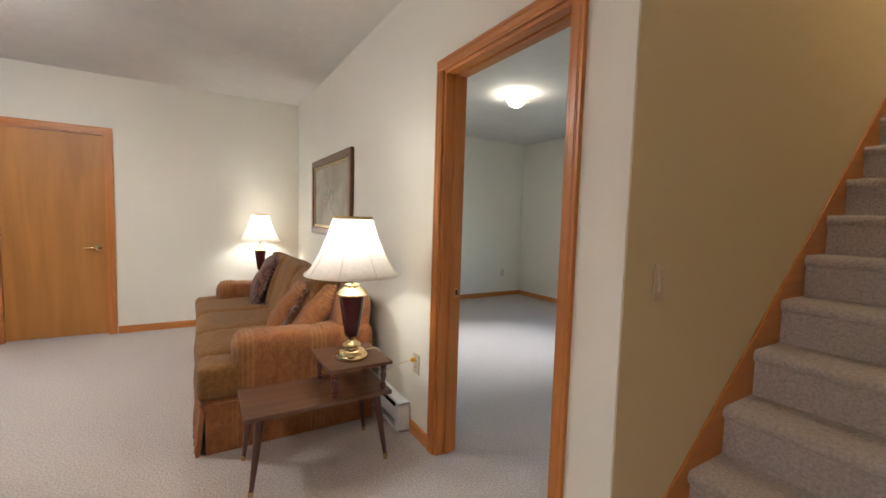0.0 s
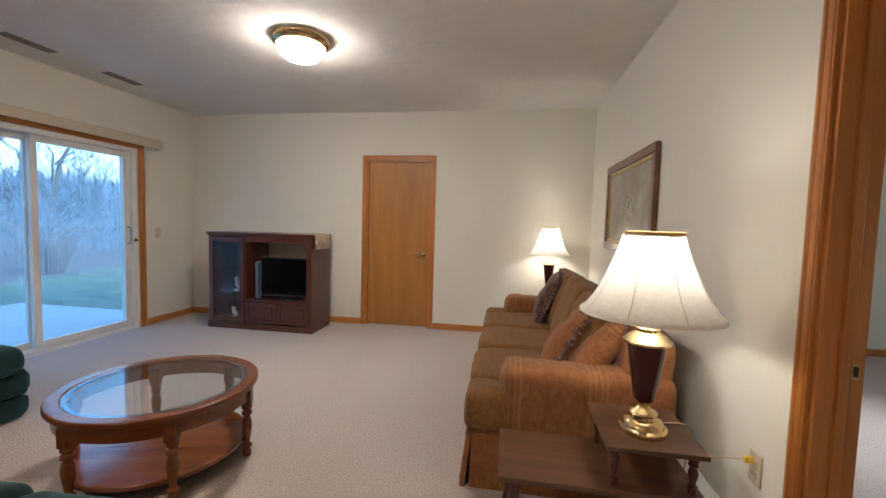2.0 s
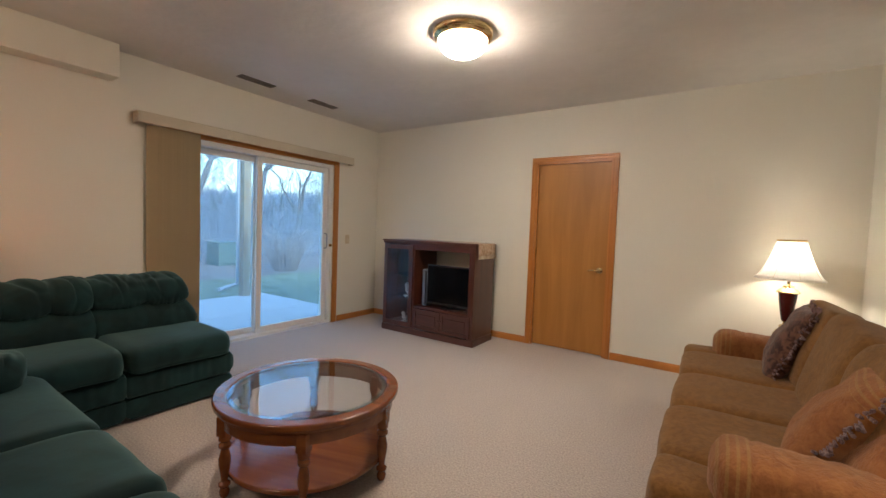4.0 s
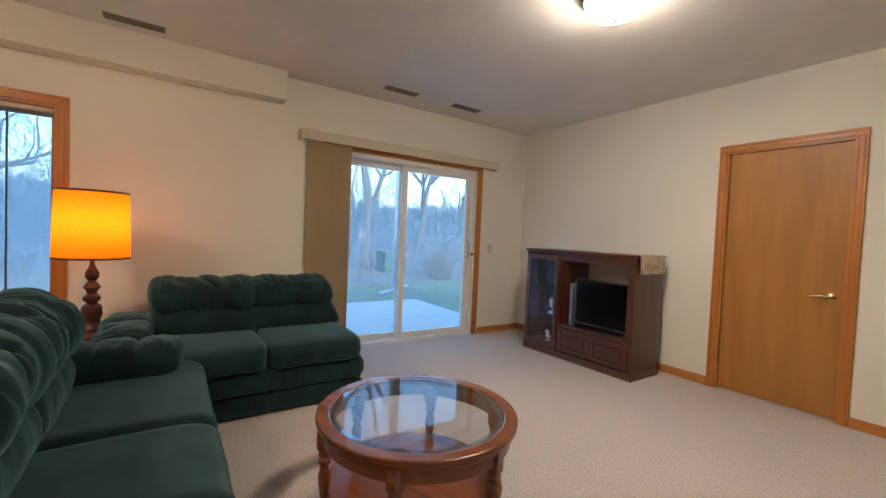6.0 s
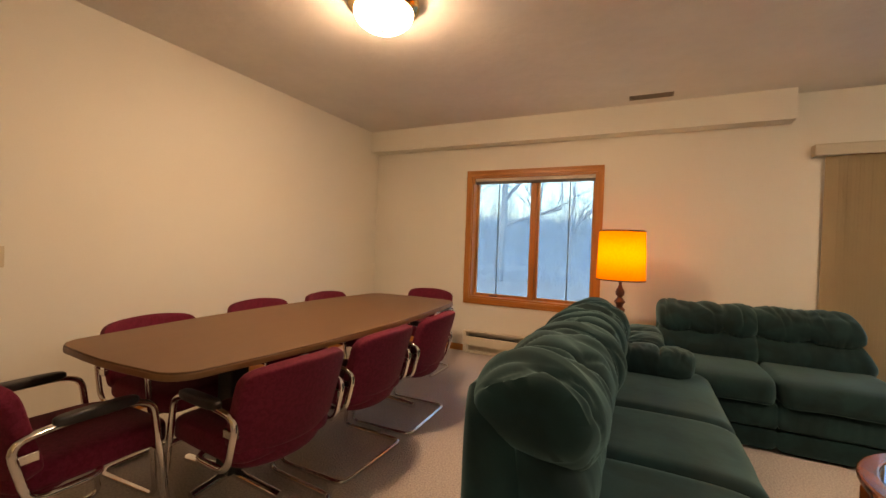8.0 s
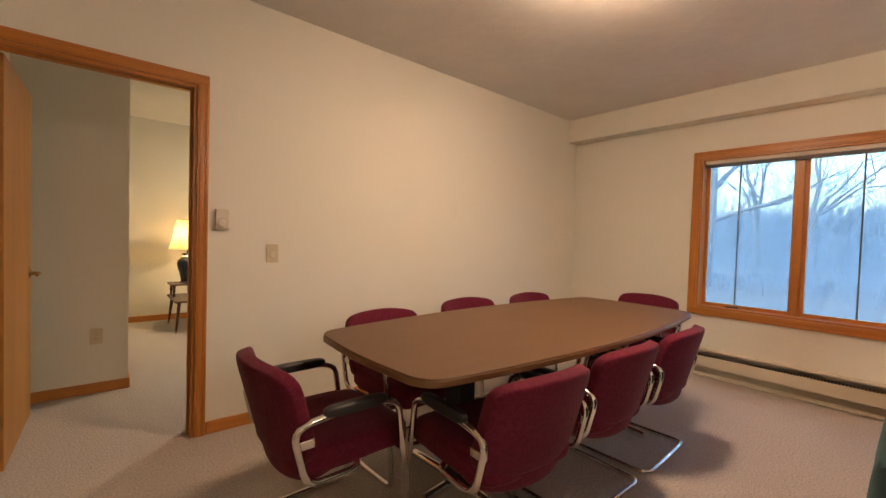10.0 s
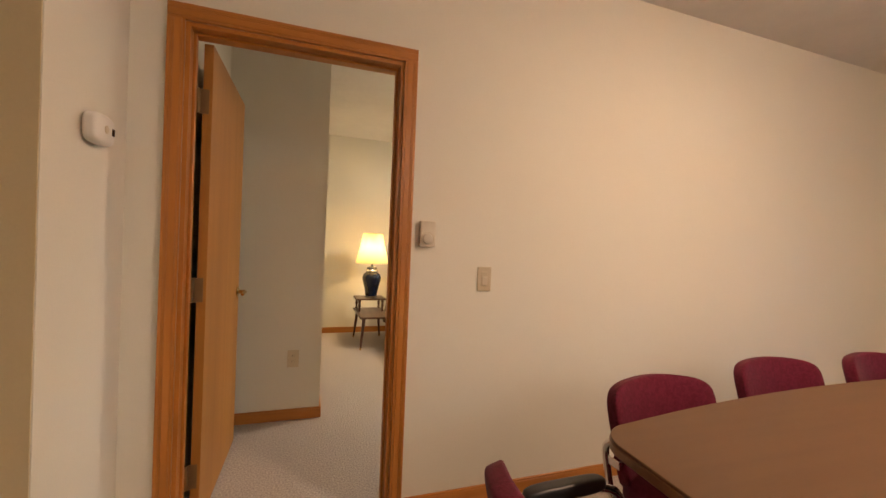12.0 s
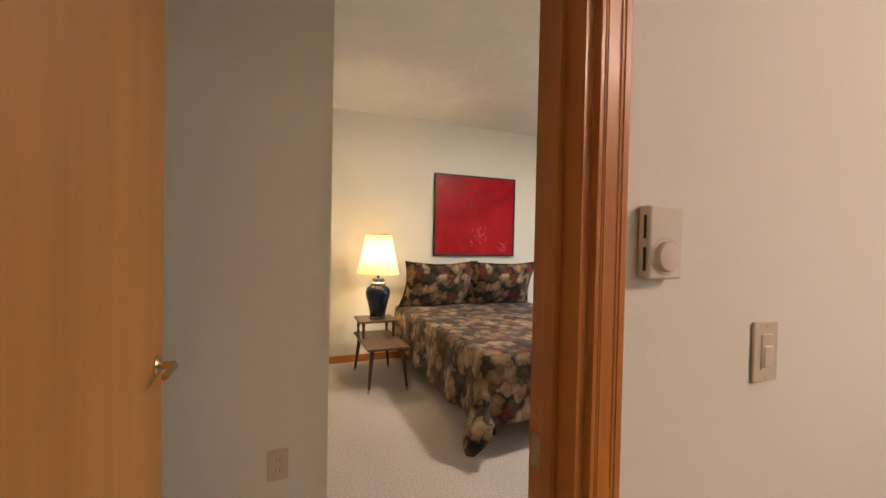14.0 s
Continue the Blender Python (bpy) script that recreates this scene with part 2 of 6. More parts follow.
def part(name, bm, mat, parent=None, label="", round_off=0.0, segs=2, angle=40):
    """Link a bmesh as one mesh object, under a thing or a part."""
    me = bpy.data.meshes.new(name)
    bmesh.ops.recalc_face_normals(bm, faces=bm.faces[:])
    bm.to_mesh(me)
    bm.free()
    me.materials.append(mat)
    ob = new(name, me)
    if parent:
        ob.parent = parent
    if label:
        tagged(ob, label)
    if round_off:
        b = ob.modifiers.new("edge", "BEVEL")
        b.width, b.segments, b.limit_method, b.angle_limit = round_off, segs, "ANGLE", radians(35)
    return smooth(ob, angle)


def thing(name, label, category, m=None, group="", kind=""):
    ob = new(name)
    ob.empty_display_size = 0.1
    if m is not None:
        ob.matrix_basis = m
    return tagged(ob, label, category, group, kind)


def box(bm, x0, x1, y0, y1, z0, z1):
    v = [bm.verts.new((x, y, z)) for x in (x0, x1) for y in (y0, y1) for z in (z0, z1)]
    for f in ((0, 1, 3, 2), (4, 6, 7, 5), (0, 4, 5, 1), (2, 3, 7, 6), (0, 2, 6, 4), (1, 5, 7, 3)):
        bm.faces.new([v[i] for i in f])
    return bm


def boxes(*rows):
    bm = bmesh.new()
    for r in rows:
        box(bm, *r)
    return bm


def lathe(profile, n=32, cx=0.0, cy=0.0, bm=None):
    """Turn (radius, z) pairs round the z axis."""
    bm = bm or bmesh.new()
    rings = []
    for r, z in profile:
        rings.append([bm.verts.new((cx + max(r, 1e-4) * math.cos(2 * math.pi * i / n), cy + max(r, 1e-4) * math.sin(2 * math.pi * i / n), z)) for i in range(n)])
    for a, b in zip(rings, rings[1:]):
        for i in range(n):
            bm.faces.new((a[i], a[(i + 1) % n], b[(i + 1) % n], b[i]))
    bm.faces.new(rings[0][::-1])
    bm.faces.new(rings[-1])
    return bm


def shell(profile, n=40):
    """An open turned skin with no caps."""
    bm = bmesh.new()
    rings = [[bm.verts.new((r * math.cos(2 * math.pi * i / n), r * math.sin(2 * math.pi * i / n), z)) for i in range(n)] for r, z in profile]
    for a, b in zip(rings, rings[1:]):
        for i in range(n):
            bm.faces.new((a[i], a[(i + 1) % n], b[(i + 1) % n], b[i]))
    return bm


def tube(points, r, n=10, bm=None, r_end=None):
    """A round bar along a line of points."""
    bm = bm or bmesh.new()
    pts = [Vector(p) for p in points]
    rings, side = [], None
    for i, p in enumerate(pts):
        d = (pts[min(i + 1, len(pts) - 1)] - pts[max(i - 1, 0)]).normalized()
        if side is None:
            side = d.orthogonal().normalized()
        side = (side - d * side.dot(d)).normalized()
        up = d.cross(side)
        rr = r if r_end is None else r + (r_end - r) * i / (len(pts) - 1)
        rings.append([bm.verts.new(p + (side * math.cos(2 * math.pi * k / n) + up * math.sin(2 * math.pi * k / n)) * rr) for k in range(n)])
    for a, b in zip(rings, rings[1:]):
        for k in range(n):
            bm.faces.new((a[k], a[(k + 1) % n], b[(k + 1) % n], b[k]))
    bm.faces.new(rings[0][::-1])
    bm.faces.new(rings[-1])
    return bm


def bend(points, radius, steps=5):
    """Round the corners of a line of points."""
    pts = [Vector(p) for p in points]
    out = [pts[0]]
    for a, b, c in zip(pts, pts[1:], pts[2:]):
        u, w = (a - b), (c - b)
        k = min(radius, u.length / 2, w.length / 2)
        p, q = b + u.normalized() * k, b + w.normalized() * k
        for i in range(steps + 1):
            s = i / steps
            out.append(p * (1 - s) ** 2 + b * 2 * s * (1 - s) + q * s * s)
    out.append(pts[-1])
    return out


def slab(outline, z0, z1, bm=None):
    """A flat plate from an outline of (x, y) pairs."""
    bm = bm or bmesh.new()
    lo = [bm.verts.new((x, y, z0)) for x, y in outline]
    hi = [bm.verts.new((x, y, z1)) for x, y in outline]
    n = len(outline)
    bm.faces.new(lo[::-1])
    bm.faces.new(hi)
    for i in range(n):
        bm.faces.new((lo[i], lo[(i + 1) % n], hi[(i + 1) % n], hi[i]))
    return bm


def cushion(w, d, h, e=0.35, n=14, lump=0.0, seed=0.0, scale=6.0, fold=None):
    """A stuffed block, w by d by h, centred on the origin: a superellipsoid, with an uneven surface."""
    bm = bmesh.new()
    bmesh.ops.create_cube(bm, size=2.0)
    bmesh.ops.subdivide_edges(bm, edges=bm.edges[:], cuts=n, use_grid_fill=True)
    p = 2.0 / e
    for v in bm.verts:
        c = v.co
        m = (abs(c.x) ** p + abs(c.y) ** p + abs(c.z) ** p) ** (1 / p)
        c /= m
        c.x, c.y, c.z = c.x * w / 2, c.y * d / 2, c.z * h / 2
        if fold:
            c += fold(c.copy())
        if lump:
            c += c.normalized() * lump * noise.noise(c * scale + Vector((seed, seed * 1.7, 0)))
    return bm


def spline(points, n):
    """n + 1 points along a smooth open line through the given (y, z) pairs."""
    pts = [Vector((*p, 0)) for p in points]
    pts = [pts[0] * 2 - pts[1]] + pts + [pts[-1] * 2 - pts[-2]]
    spans = len(pts) - 3
    out = []
    for i in range(n + 1):
        s = min(i / n * spans, spans - 1e-6)
        k, f = int(s), s - int(s)
        p0, p1, p2, p3 = pts[k:k + 4]
        q = 0.5 * (2 * p1 + (p2 - p0) * f + (2 * p0 - 5 * p1 + 4 * p2 - p3) * f * f + (3 * p1 - p0 - 3 * p2 + p3) * f ** 3)
        out.append((q.x, q.y))
    return out


def swept_pad(x0, x1, profile, push, nx=44, ns=40, end=0.03, taper=0.0, scallop=0.0, puffs=2, squeeze=0.2):
    """A stuffed pad whose section in the yz plane runs along x; push gives how far its skin swells at (u, s).
    taper draws the start inwards towards the top; scallop lets the front hem hang in waves."""
    bm = bmesh.new()
    line = spline(profile, ns)
    cy, cz = sum(p[0] for p in line) / len(line), sum(p[1] for p in line) / len(line)
    normals = []
    for i in range(len(line)):
        (ya, za), (yb, zb) = line[max(i - 1, 0)], line[min(i + 1, ns)]
        d = math.hypot(yb - ya, zb - za) or 1.0
        ny, nz = (zb - za) / d, -(yb - ya) / d
        if ny * (line[i][0] - cy) + nz * (line[i][1] - cz) < 0:
            ny, nz = -ny, -nz
        normals.append((ny, nz))
    rows = []
    for i in range(nx + 1):
        u = i / nx
        edge = min(u, 1 - u) * (x1 - x0)
        k = min(1.0, edge / end)
        k = math.sqrt(max(0.0, 1 - (1 - k) ** 2))
        shrink = 1 - squeeze * (1 - k)
        row = []
        for j, (y, z) in enumerate(line):
            sw = push(u, j / ns) * (0.25 + 0.75 * k)
            hang = scallop * abs(math.sin(math.pi * puffs * u)) ** 0.7 * max(0.0, min(1.0, (j / ns - 0.55) / 0.25))
            x = x0 + (x1 - x0) * u + taper * (1 - u) * max(0.0, z - 0.42) / 0.4
            row.append(bm.verts.new((x, cy + (y - cy) * shrink + normals[j][0] * sw, cz + (z - cz) * shrink + normals[j][1] * sw - hang)))
        rows.append(row)
    for p, q in zip(rows, rows[1:]):
        for j in range(ns):
            bm.faces.new((p[j], p[j + 1], q[j + 1], q[j]))
        bm.faces.new((p[ns], p[0], q[0], q[ns]))
    for row, out in ((rows[0], -1), (rows[-1], 1)):
        rim = row
        for scale, lift in ((0.72, 0.016), (0.4, 0.022)):
            ring = [bm.verts.new((v.co.x + out * lift, cy + (v.co.y - cy) * scale, cz + (v.co.z - cz) * scale)) for v in row]
            for j in range(len(ring)):
                bm.faces.new((rim[j], rim[(j + 1) % len(rim)], ring[(j + 1) % len(ring)], ring[j]))
            rim = ring
        bm.faces.new(rim)
    return bm


def gathers(puffs, puff, crease, seed):
    """Puffs parted by tucks, with thin folds that run over the crest from back to front."""
    def push(u, s):
        warp = noise.noise(Vector((u * 3, s * 1.6, seed)))
        w = max(0.0, min(1.0, (s - 0.06) / 0.2)) * max(0.0, min(1.0, (1.0 - s) / 0.16))
        p = abs(math.sin(math.pi * puffs * (u + 0.035 * warp))) ** 0.5 - 0.7
        n1 = noise.noise(Vector((u * 6 + 1.6 * warp, s * 2.0, seed + 5)))
        n2 = noise.noise(Vector((u * 5.5 + s * 2.6, s * 4.0, seed + 9)))
        fold = -max(0.0, 1 - abs(n1) * 5.5) - 0.75 * max(0.0, 1 - abs(n2) * 5.0)
        crest = 0.25 + 0.75 * math.exp(-((s - 0.38) / 0.22) ** 2)
        hem = 0.5 * max(0.0, 1 - abs(noise.noise(Vector((u * 15, s * 1.2, seed + 2)))) * 4) * math.exp(-((s - 0.85) / 0.1) ** 2)
        lump = noise.noise(Vector((u * 4, s * 2.5, seed + 3)))
        return w * (puff * p + crease * (fold * crest - hem) + 0.5 * puff * lump)
    return push


def puckers(seed, depth):
    """Short upright tucks along a taut panel."""
    return lambda u, s: depth * noise.noise(Vector((u * 16, s * 1.5, seed))) * max(0.0, 1 - abs(s - 0.55) * 1.6)


def soft_swell(seed, depth):
    return lambda u, s: depth * noise.noise(Vector((u * 2.6, s * 2.2, seed)))


def plain_swell(seed, depth):
    return lambda u, s: depth * noise.noise(Vector((u * 4, s * 2.2, seed))) - 0.5 * depth * max(0.0, 1 - abs(noise.noise(Vector((u * 9, s * 2, seed + 4)))) * 6)


def plump(w, h, thick, pinch=0.10, n=22, flange=0.0, seed=0.0):
    """A knife-edged pillow in the xy plane: hollow sides, pointed corners, full in the middle."""
    bm = bmesh.new()
    faces = []
    for side in (1, -1):
        grid = []
        for i in range(n + 1):
            row = []
            for j in range(n + 1):
                u, v = -1 + 2 * i / n, -1 + 2 * j / n
                x = u * w / 2 * (1 - pinch * (1 - v * v) * u * u)
                y = v * h / 2 * (1 - pinch * (1 - u * u) * v * v)
                fu, fv = max(0.0, 1 - (abs(u) * (1 + flange)) ** 2), max(0.0, 1 - (abs(v) * (1 + flange)) ** 2)
                z = side * (0.004 + thick / 2 * (fu * fv) ** 0.45)
                z += 0.012 * noise.noise(Vector((x * 9, y * 9, seed + side))) * (fu * fv > 0) + 0.014 * noise.noise(Vector((x * 6, y * 6, seed + 7)))
                row.append(bm.verts.new((x, y, z)))
            grid.append(row)
        for a, b in zip(grid, grid[1:]):
            for j in range(n):
                bm.faces.new((a[j], a[j + 1], b[j + 1], b[j]) if side > 0 else (a[j], b[j], b[j + 1], a[j + 1]))
        faces.append([g[0] for g in grid] + grid[-1][1:] + [g[-1] for g in grid[-2::-1]] + grid[0][-2:0:-1])
    a, b = faces
    for i in range(len(a)):
        bm.faces.new((a[i], b[i], b[(i + 1) % len(b)], a[(i + 1) % len(a)]))
    return bm


def moved(bm, m):
    bmesh.ops.transform(bm, matrix=m, verts=bm.verts[:])
    return bm

# ---- the building ----
W, E, N, S, H = -2.55, 2.50, 6.165, -1.135, 2.60   # inner faces of the main room
DOOR_TOP = 2.025
M_CARPET = material("carpet", (0.50, 0.448, 0.41), 0.95, 0, 1.0, 96, 0.26, (1, 1, 1), 0.03, 1.2, 0.1)


def structure(name, bm, mat, label, category, round_off=0.0):
    return tagged(part(name, bm, mat, None, "", round_off), label, category, "", "structure")


structure("floor", boxes((W, 6.3, -4.9, 6.3, -0.2, 0.0)), M_CARPET, "cream looped wall-to-wall carpet running through all the rooms", "floor")
structure("ceiling_1", boxes((W, E + 0.12, S - 0.12, N + 0.12, H, H + 0.15)), M_CEIL, "off-white swirl-textured plaster ceiling of the family room", "ceiling")
structure("ceiling_2", boxes((E + 0.12, 6.3, 1.77, 6.3, H, H + 0.15)), M_CEIL, "off-white textured ceiling of the empty spare room", "ceiling")
structure("ceiling_3", boxes((W, 2.47, -4.9, S - 0.12, H, H + 0.15)), M_CEIL, "off-white textured ceiling of the bedroom", "ceiling")

PD0, PD1, PDT = 3.52, 5.36, 2.02      # patio door opening
WN0, WN1, WNB, WNT = 0.195, 1.545, 0.625, 2.012   # window opening
structure("wall_west", boxes(
    (W - 0.2, W, -4.9, -4.0, 0, H), (W - 0.2, W, -4.0, -2.3, 0, 0.6), (W - 0.2, W, -4.0, -2.3, 2.05, H), (W - 0.2, W, -2.3, WN0, 0, H),
    (W - 0.2, W, WN0, WN1, 0, WNB), (W - 0.2, W, WN0, WN1, WNT, H), (W - 0.2, W, WN1, PD0, 0, H), (W - 0.2, W, PD0, PD1, PDT, H), (W - 0.2, W, PD1, 6.42, 0, H)),
    M_WALL, "off-white painted outer wall with window and patio door", "wall")
ND0, ND1 = -0.143, 0.650
structure("wall_north", boxes((W, ND0, N, N + 0.12, 0, H), (ND0, ND1, N, N + 0.12, DOOR_TOP, H), (ND1, E, N, N + 0.12, 0, H)), M_WALL, "off-white painted wall with a closed oak door", "wall")
structure("wall_closet_back", boxes((ND0 - 0.3, ND1 + 0.3, N + 0.5, N + 0.6, 0, H)), M_WALL, "plain wall of the closet behind the oak door", "wall")
ED0, ED1 = 1.888, 2.719
structure("wall_east", boxes((E, E + 0.12, 1.65, ED0, 0, H), (E, E + 0.12, ED0, ED1, DOOR_TOP, H), (E, E + 0.12, ED1, N + 0.12, 0, H)), M_WALL, "off-white painted wall with an open doorway", "wall")
SD0, SD1 = 1.336, 2.175
structure("wall_south", boxes((W, SD0, S - 0.12, S, 0, H), (SD0, SD1, S - 0.12, S, DOOR_TOP, H), (SD1, 2.35, S - 0.12, S, 0, H)), M_WALL, "off-white painted wall with the bedroom doorway", "wall")
structure("wall_detector", boxes((2.35, 2.47, -2.28, -0.63, 0, H)), M_WALL, "short off-white wall beside the stair hall", "wall")
# stair hall
structure("wall_stair_north", boxes((E + 0.12, 6.42, 1.65, 1.77, 0, 5.2), (E, E + 0.12, 1.65, 1.77, H + 0.15, 5.2)), M_WALL, "plain wall between the stairs and the spare room", "wall")
structure("wall_stair_north_paint", boxes((E + 0.003, 6.3, 1.646, 1.65, 0, 5.2)), M_TAN, "tan face of the stair wall", "wall")
structure("wall_stair_south", boxes((E + 0.3, 6.42, 0.48, 0.60, 0, 5.2)), M_TAN, "tan wall along the stairs", "wall")
structure("wall_hall_south", boxes((2.353, 4.0, -0.75, -0.626, 0, H + 0.6)), M_TAN, "tan wall of the small hall", "wall")
structure("wall_hall_east", boxes((4.0, 4.12, -0.75, 0.48, 0, H + 0.6)), M_TAN, "tan end wall of the small hall", "wall")
structure("wall_stair_end", boxes((6.3, 6.42, 0.48, 1.65, 0, 5.2)), M_TAN, "plain end wall above the stairs", "wall")
structure("wall_stair_header", boxes((E, E + 0.12, -0.63, 1.65, H, 5.2)), M_TAN, "plain wall above the opening to the stairs", "wall")
structure("ceiling_stair", boxes((E, 6.42, -0.75, 1.77, 5.2, 5.3), (2.35, 4.12, -0.75, 0.48, H + 0.6, H + 0.7)), M_CEIL, "plain ceiling above the stairwell", "ceiling")
# spare room
structure("wall_spare_north", boxes((E, 6.42, 6.3, 6.42, 0, H)), M_WALL, "off-white painted wall of the empty spare room", "wall")
structure("wall_spare_east", boxes((6.3, 6.42, 1.77, 2.6, 0, H), (6.3, 6.42, 2.6, 4.2, 0, 0.8), (6.3, 6.42, 2.6, 4.2, 2.0, H), (6.3, 6.42, 4.2, 6.3, 0, H)), M_WALL, "off-white painted outer wall of the spare room", "wall")
# bedroom
structure("wall_bed_south", boxes((W - 0.2, 2.47, -5.02, -4.9, 0, H)), M_WALL, "off-white painted wall behind the bed", "wall")
structure("wall_bed_closet", boxes((1.585, 2.47, -4.9, -2.28, 0, H)), M_WALL, "off-white painted corner wall of the bedroom closet", "wall")
structure("wall_bed_entry", boxes((2.20, 2.35, -2.28, -1.275, 0, H)), M_WALL, "narrow off-white wall behind the open bedroom door", "wall")
structure("soffit", boxes((W, -2.385, S, 3.06, 2.345, H)), M_WALL, "off-white boxed soffit under the ceiling", "soffit", 0.004)


def swap(along_x):
    return (lambda u0, u1, v0, v1, z0, z1: (u0, u1, v0, v1, z0, z1)) if along_x else (lambda u0, u1, v0, v1, z0, z1: (v0, v1, u0, u1, z0, z1))


def casing(owner, along_x, u0, u1, z0, z1, face, out, width=0.057, sides="lrt"):
    """Moulded oak trim round an opening on one face of a wall; out is the way into the room."""
    q = swap(along_x)
    up, flat = M_OAK_Z, M_OAK_X if along_x else M_OAK_Y

    def strip(name, a0, a1, b0, b1, mat, vertical, inner_low):
        rows = []
        # an outer back band, two thin flutes, a broad flat and a thin inner lip
        cuts = ((0.0, 0.22, 0.0175), (0.22, 0.27, 0.0160), (0.27, 0.34, 0.0170), (0.34, 0.39, 0.0158), (0.39, 0.80, 0.0166), (0.80, 0.86, 0.0156), (0.86, 1.0, 0.0146))
        for c0, c1, thick in cuts:
            f0, f1 = (1 - c1, 1 - c0) if inner_low else (c0, c1)
            v = sorted((face, face + out * thick))
            if vertical:
                rows.append(q(a0 + (a1 - a0) * f0, a0 + (a1 - a0) * f1, *v, b0, b1))
            else:
                rows.append(q(a0, a1, *v, b0 + (b1 - b0) * f0, b0 + (b1 - b0) * f1))
        part(name, boxes(*rows), mat, owner, "", 0.0013, 2)
    top = z1 if "t" not in sides else z1 + width
    if "l" in sides:
        strip("casing_side", u0 - width, u0, z0, z1, up, True, False)
    if "r" in sides:
        strip("casing_side", u1, u1 + width, z0, z1, up, True, True)
    if "t" in sides:
        strip("casing_head", u0 - width, u1 + width, z1, z1 + width, flat, False, True)
    if "b" in sides:
        strip("casing_sill", u0 - width, u1 + width, z0 - width, z0, flat, False, False)
    return top


def jambs(owner, along_x, u0, u1, z1, v0, v1, stop_at=None):
    q = swap(along_x)
    for a0, a1 in ((u0, u0 + 0.016), (u1 - 0.016, u1)):
        part("jamb", boxes(q(a0, a1, v0, v1, 0, z1)), M_OAK_Z, owner)
    part("head_jamb", boxes(q(u0 + 0.016, u1 - 0.016, v0, v1, z1 - 0.016, z1)), M_OAK_X if along_x else M_OAK_Y, owner)
    if stop_at is not None:
        s0, s1 = stop_at
        part("door_stop", boxes(q(u0 + 0.016, u0 + 0.027, s0, s1, 0, z1 - 0.016)), M_OAK_Z, owner, "", 0.002)
        part("door_stop", boxes(q(u1 - 0.027, u1 - 0.016, s0, s1, 0, z1 - 0.016)), M_OAK_Z, owner, "", 0.002)
        part("door_stop", boxes(q(u0 + 0.027, u1 - 0.027, s0, s1, z1 - 0.027, z1 - 0.016)), M_OAK_X if along_x else M_OAK_Y, owner, "", 0.002)


def lever(owner, m):
    """A brass lever handle on a round rose: it points along local -x, stands out along local -y."""
    bm = lathe([(0.0, 0), (0.031, 0.0), (0.031, 0.004), (0.022, 0.010), (0.011, 0.014), (0.011, 0.045), (0.0, 0.046)], 20)
    moved(bm, pose(0, 0, 0, 90, 0, 0))
    rose = part("rose", bm, M_BRASS, owner, "round brass rose")
    rose.matrix_basis = m
    arm = bend([(0, -0.042, 0), (-0.02, -0.05, 0.002), (-0.06, -0.05, 0.004), (-0.105, -0.045, -0.003)], 0.02)
    lv = part("lever", tube(arm, 0.0085, 10), M_BRASS, owner, "curved brass lever")
    lv.matrix_basis = m


# closed door in the north wall
door_1 = thing("door_1", "closed flush oak-veneer door with brass lever in oak casing", "door", None, "", "structure")
casing(door_1, True, ND0, ND1, 0, DOOR_TOP, N, -1)
jambs(door_1, True, ND0, ND1, DOOR_TOP, N, N + 0.12)
part("leaf", boxes((ND0 + 0.019, ND1 - 0.019, N + 0.022, N + 0.057, 0.012, DOOR_TOP - 0.019)), M_DOOR, door_1, "", 0.002)
lever(door_1, pose(0.565, N + 0.022, 0.89))
for z in (0.25, 1.05, 1.82):
    part("hinge", lathe([(0.0, z - 0.045), (0.0065, z - 0.045), (0.0065, z + 0.045), (0.0, z + 0.045)], 10, ND0 + 0.017, N + 0.016), M_BRASS, door_1)

# doorway to the spare room
door_2 = thing("door_2", "open doorway with moulded oak casing to the spare room", "doorway", None, "", "structure")
casing(door_2, False, ED0, ED1, 0, DOOR_TOP, E, -1)
casing(door_2, False, ED0, ED1, 0, DOOR_TOP, E + 0.12, 1)
jambs(door_2, False, ED0, ED1, DOOR_TOP, E, E + 0.12, (E + 0.05, E + 0.08))
part("strike_plate", boxes((E + 0.088, E + 0.108, ED1 - 0.0175, ED1 - 0.0155, 0.862, 0.908)), M_TRIM, door_2, "small dulled brass strike plate")
part("strike_hole", boxes((E + 0.092, E + 0.105, ED1 - 0.019, ED1 - 0.017, 0.870, 0.900)), M_DARK, door_2)

# bedroom doorway with its open leaf
door_3 = thing("door_3", "oak bedroom door standing wide open on brass hinges", "door", None, "", "structure")
casing(door_3, True, SD0, SD1, 0, DOOR_TOP, S, 1)
casing(door_3, True, SD0, SD1, 0, DOOR_TOP, S - 0.12, -1)
jambs(door_3, True, SD0, SD1, DOOR_TOP, S - 0.12, S, (S - 0.075, S - 0.045))
leaf_3 = part("leaf", boxes((-0.035, 0.0, -0.78, 0.0, 0.012, DOOR_TOP - 0.02)), M_DOOR, door_3, "", 0.002)
leaf_3.matrix_basis = pose(2.139, S - 0.128, 0, 0, 0, -1.65)
lever(door_3, leaf_3.matrix_basis @ pose(-0.035, -0.72, 0.905, 0, 0, -90))
lever(door_3, leaf_3.matrix_basis @ pose(0.0, -0.72, 0.905, 0, 0, 90) @ Matrix.Diagonal((-1, 1, 1, 1)))
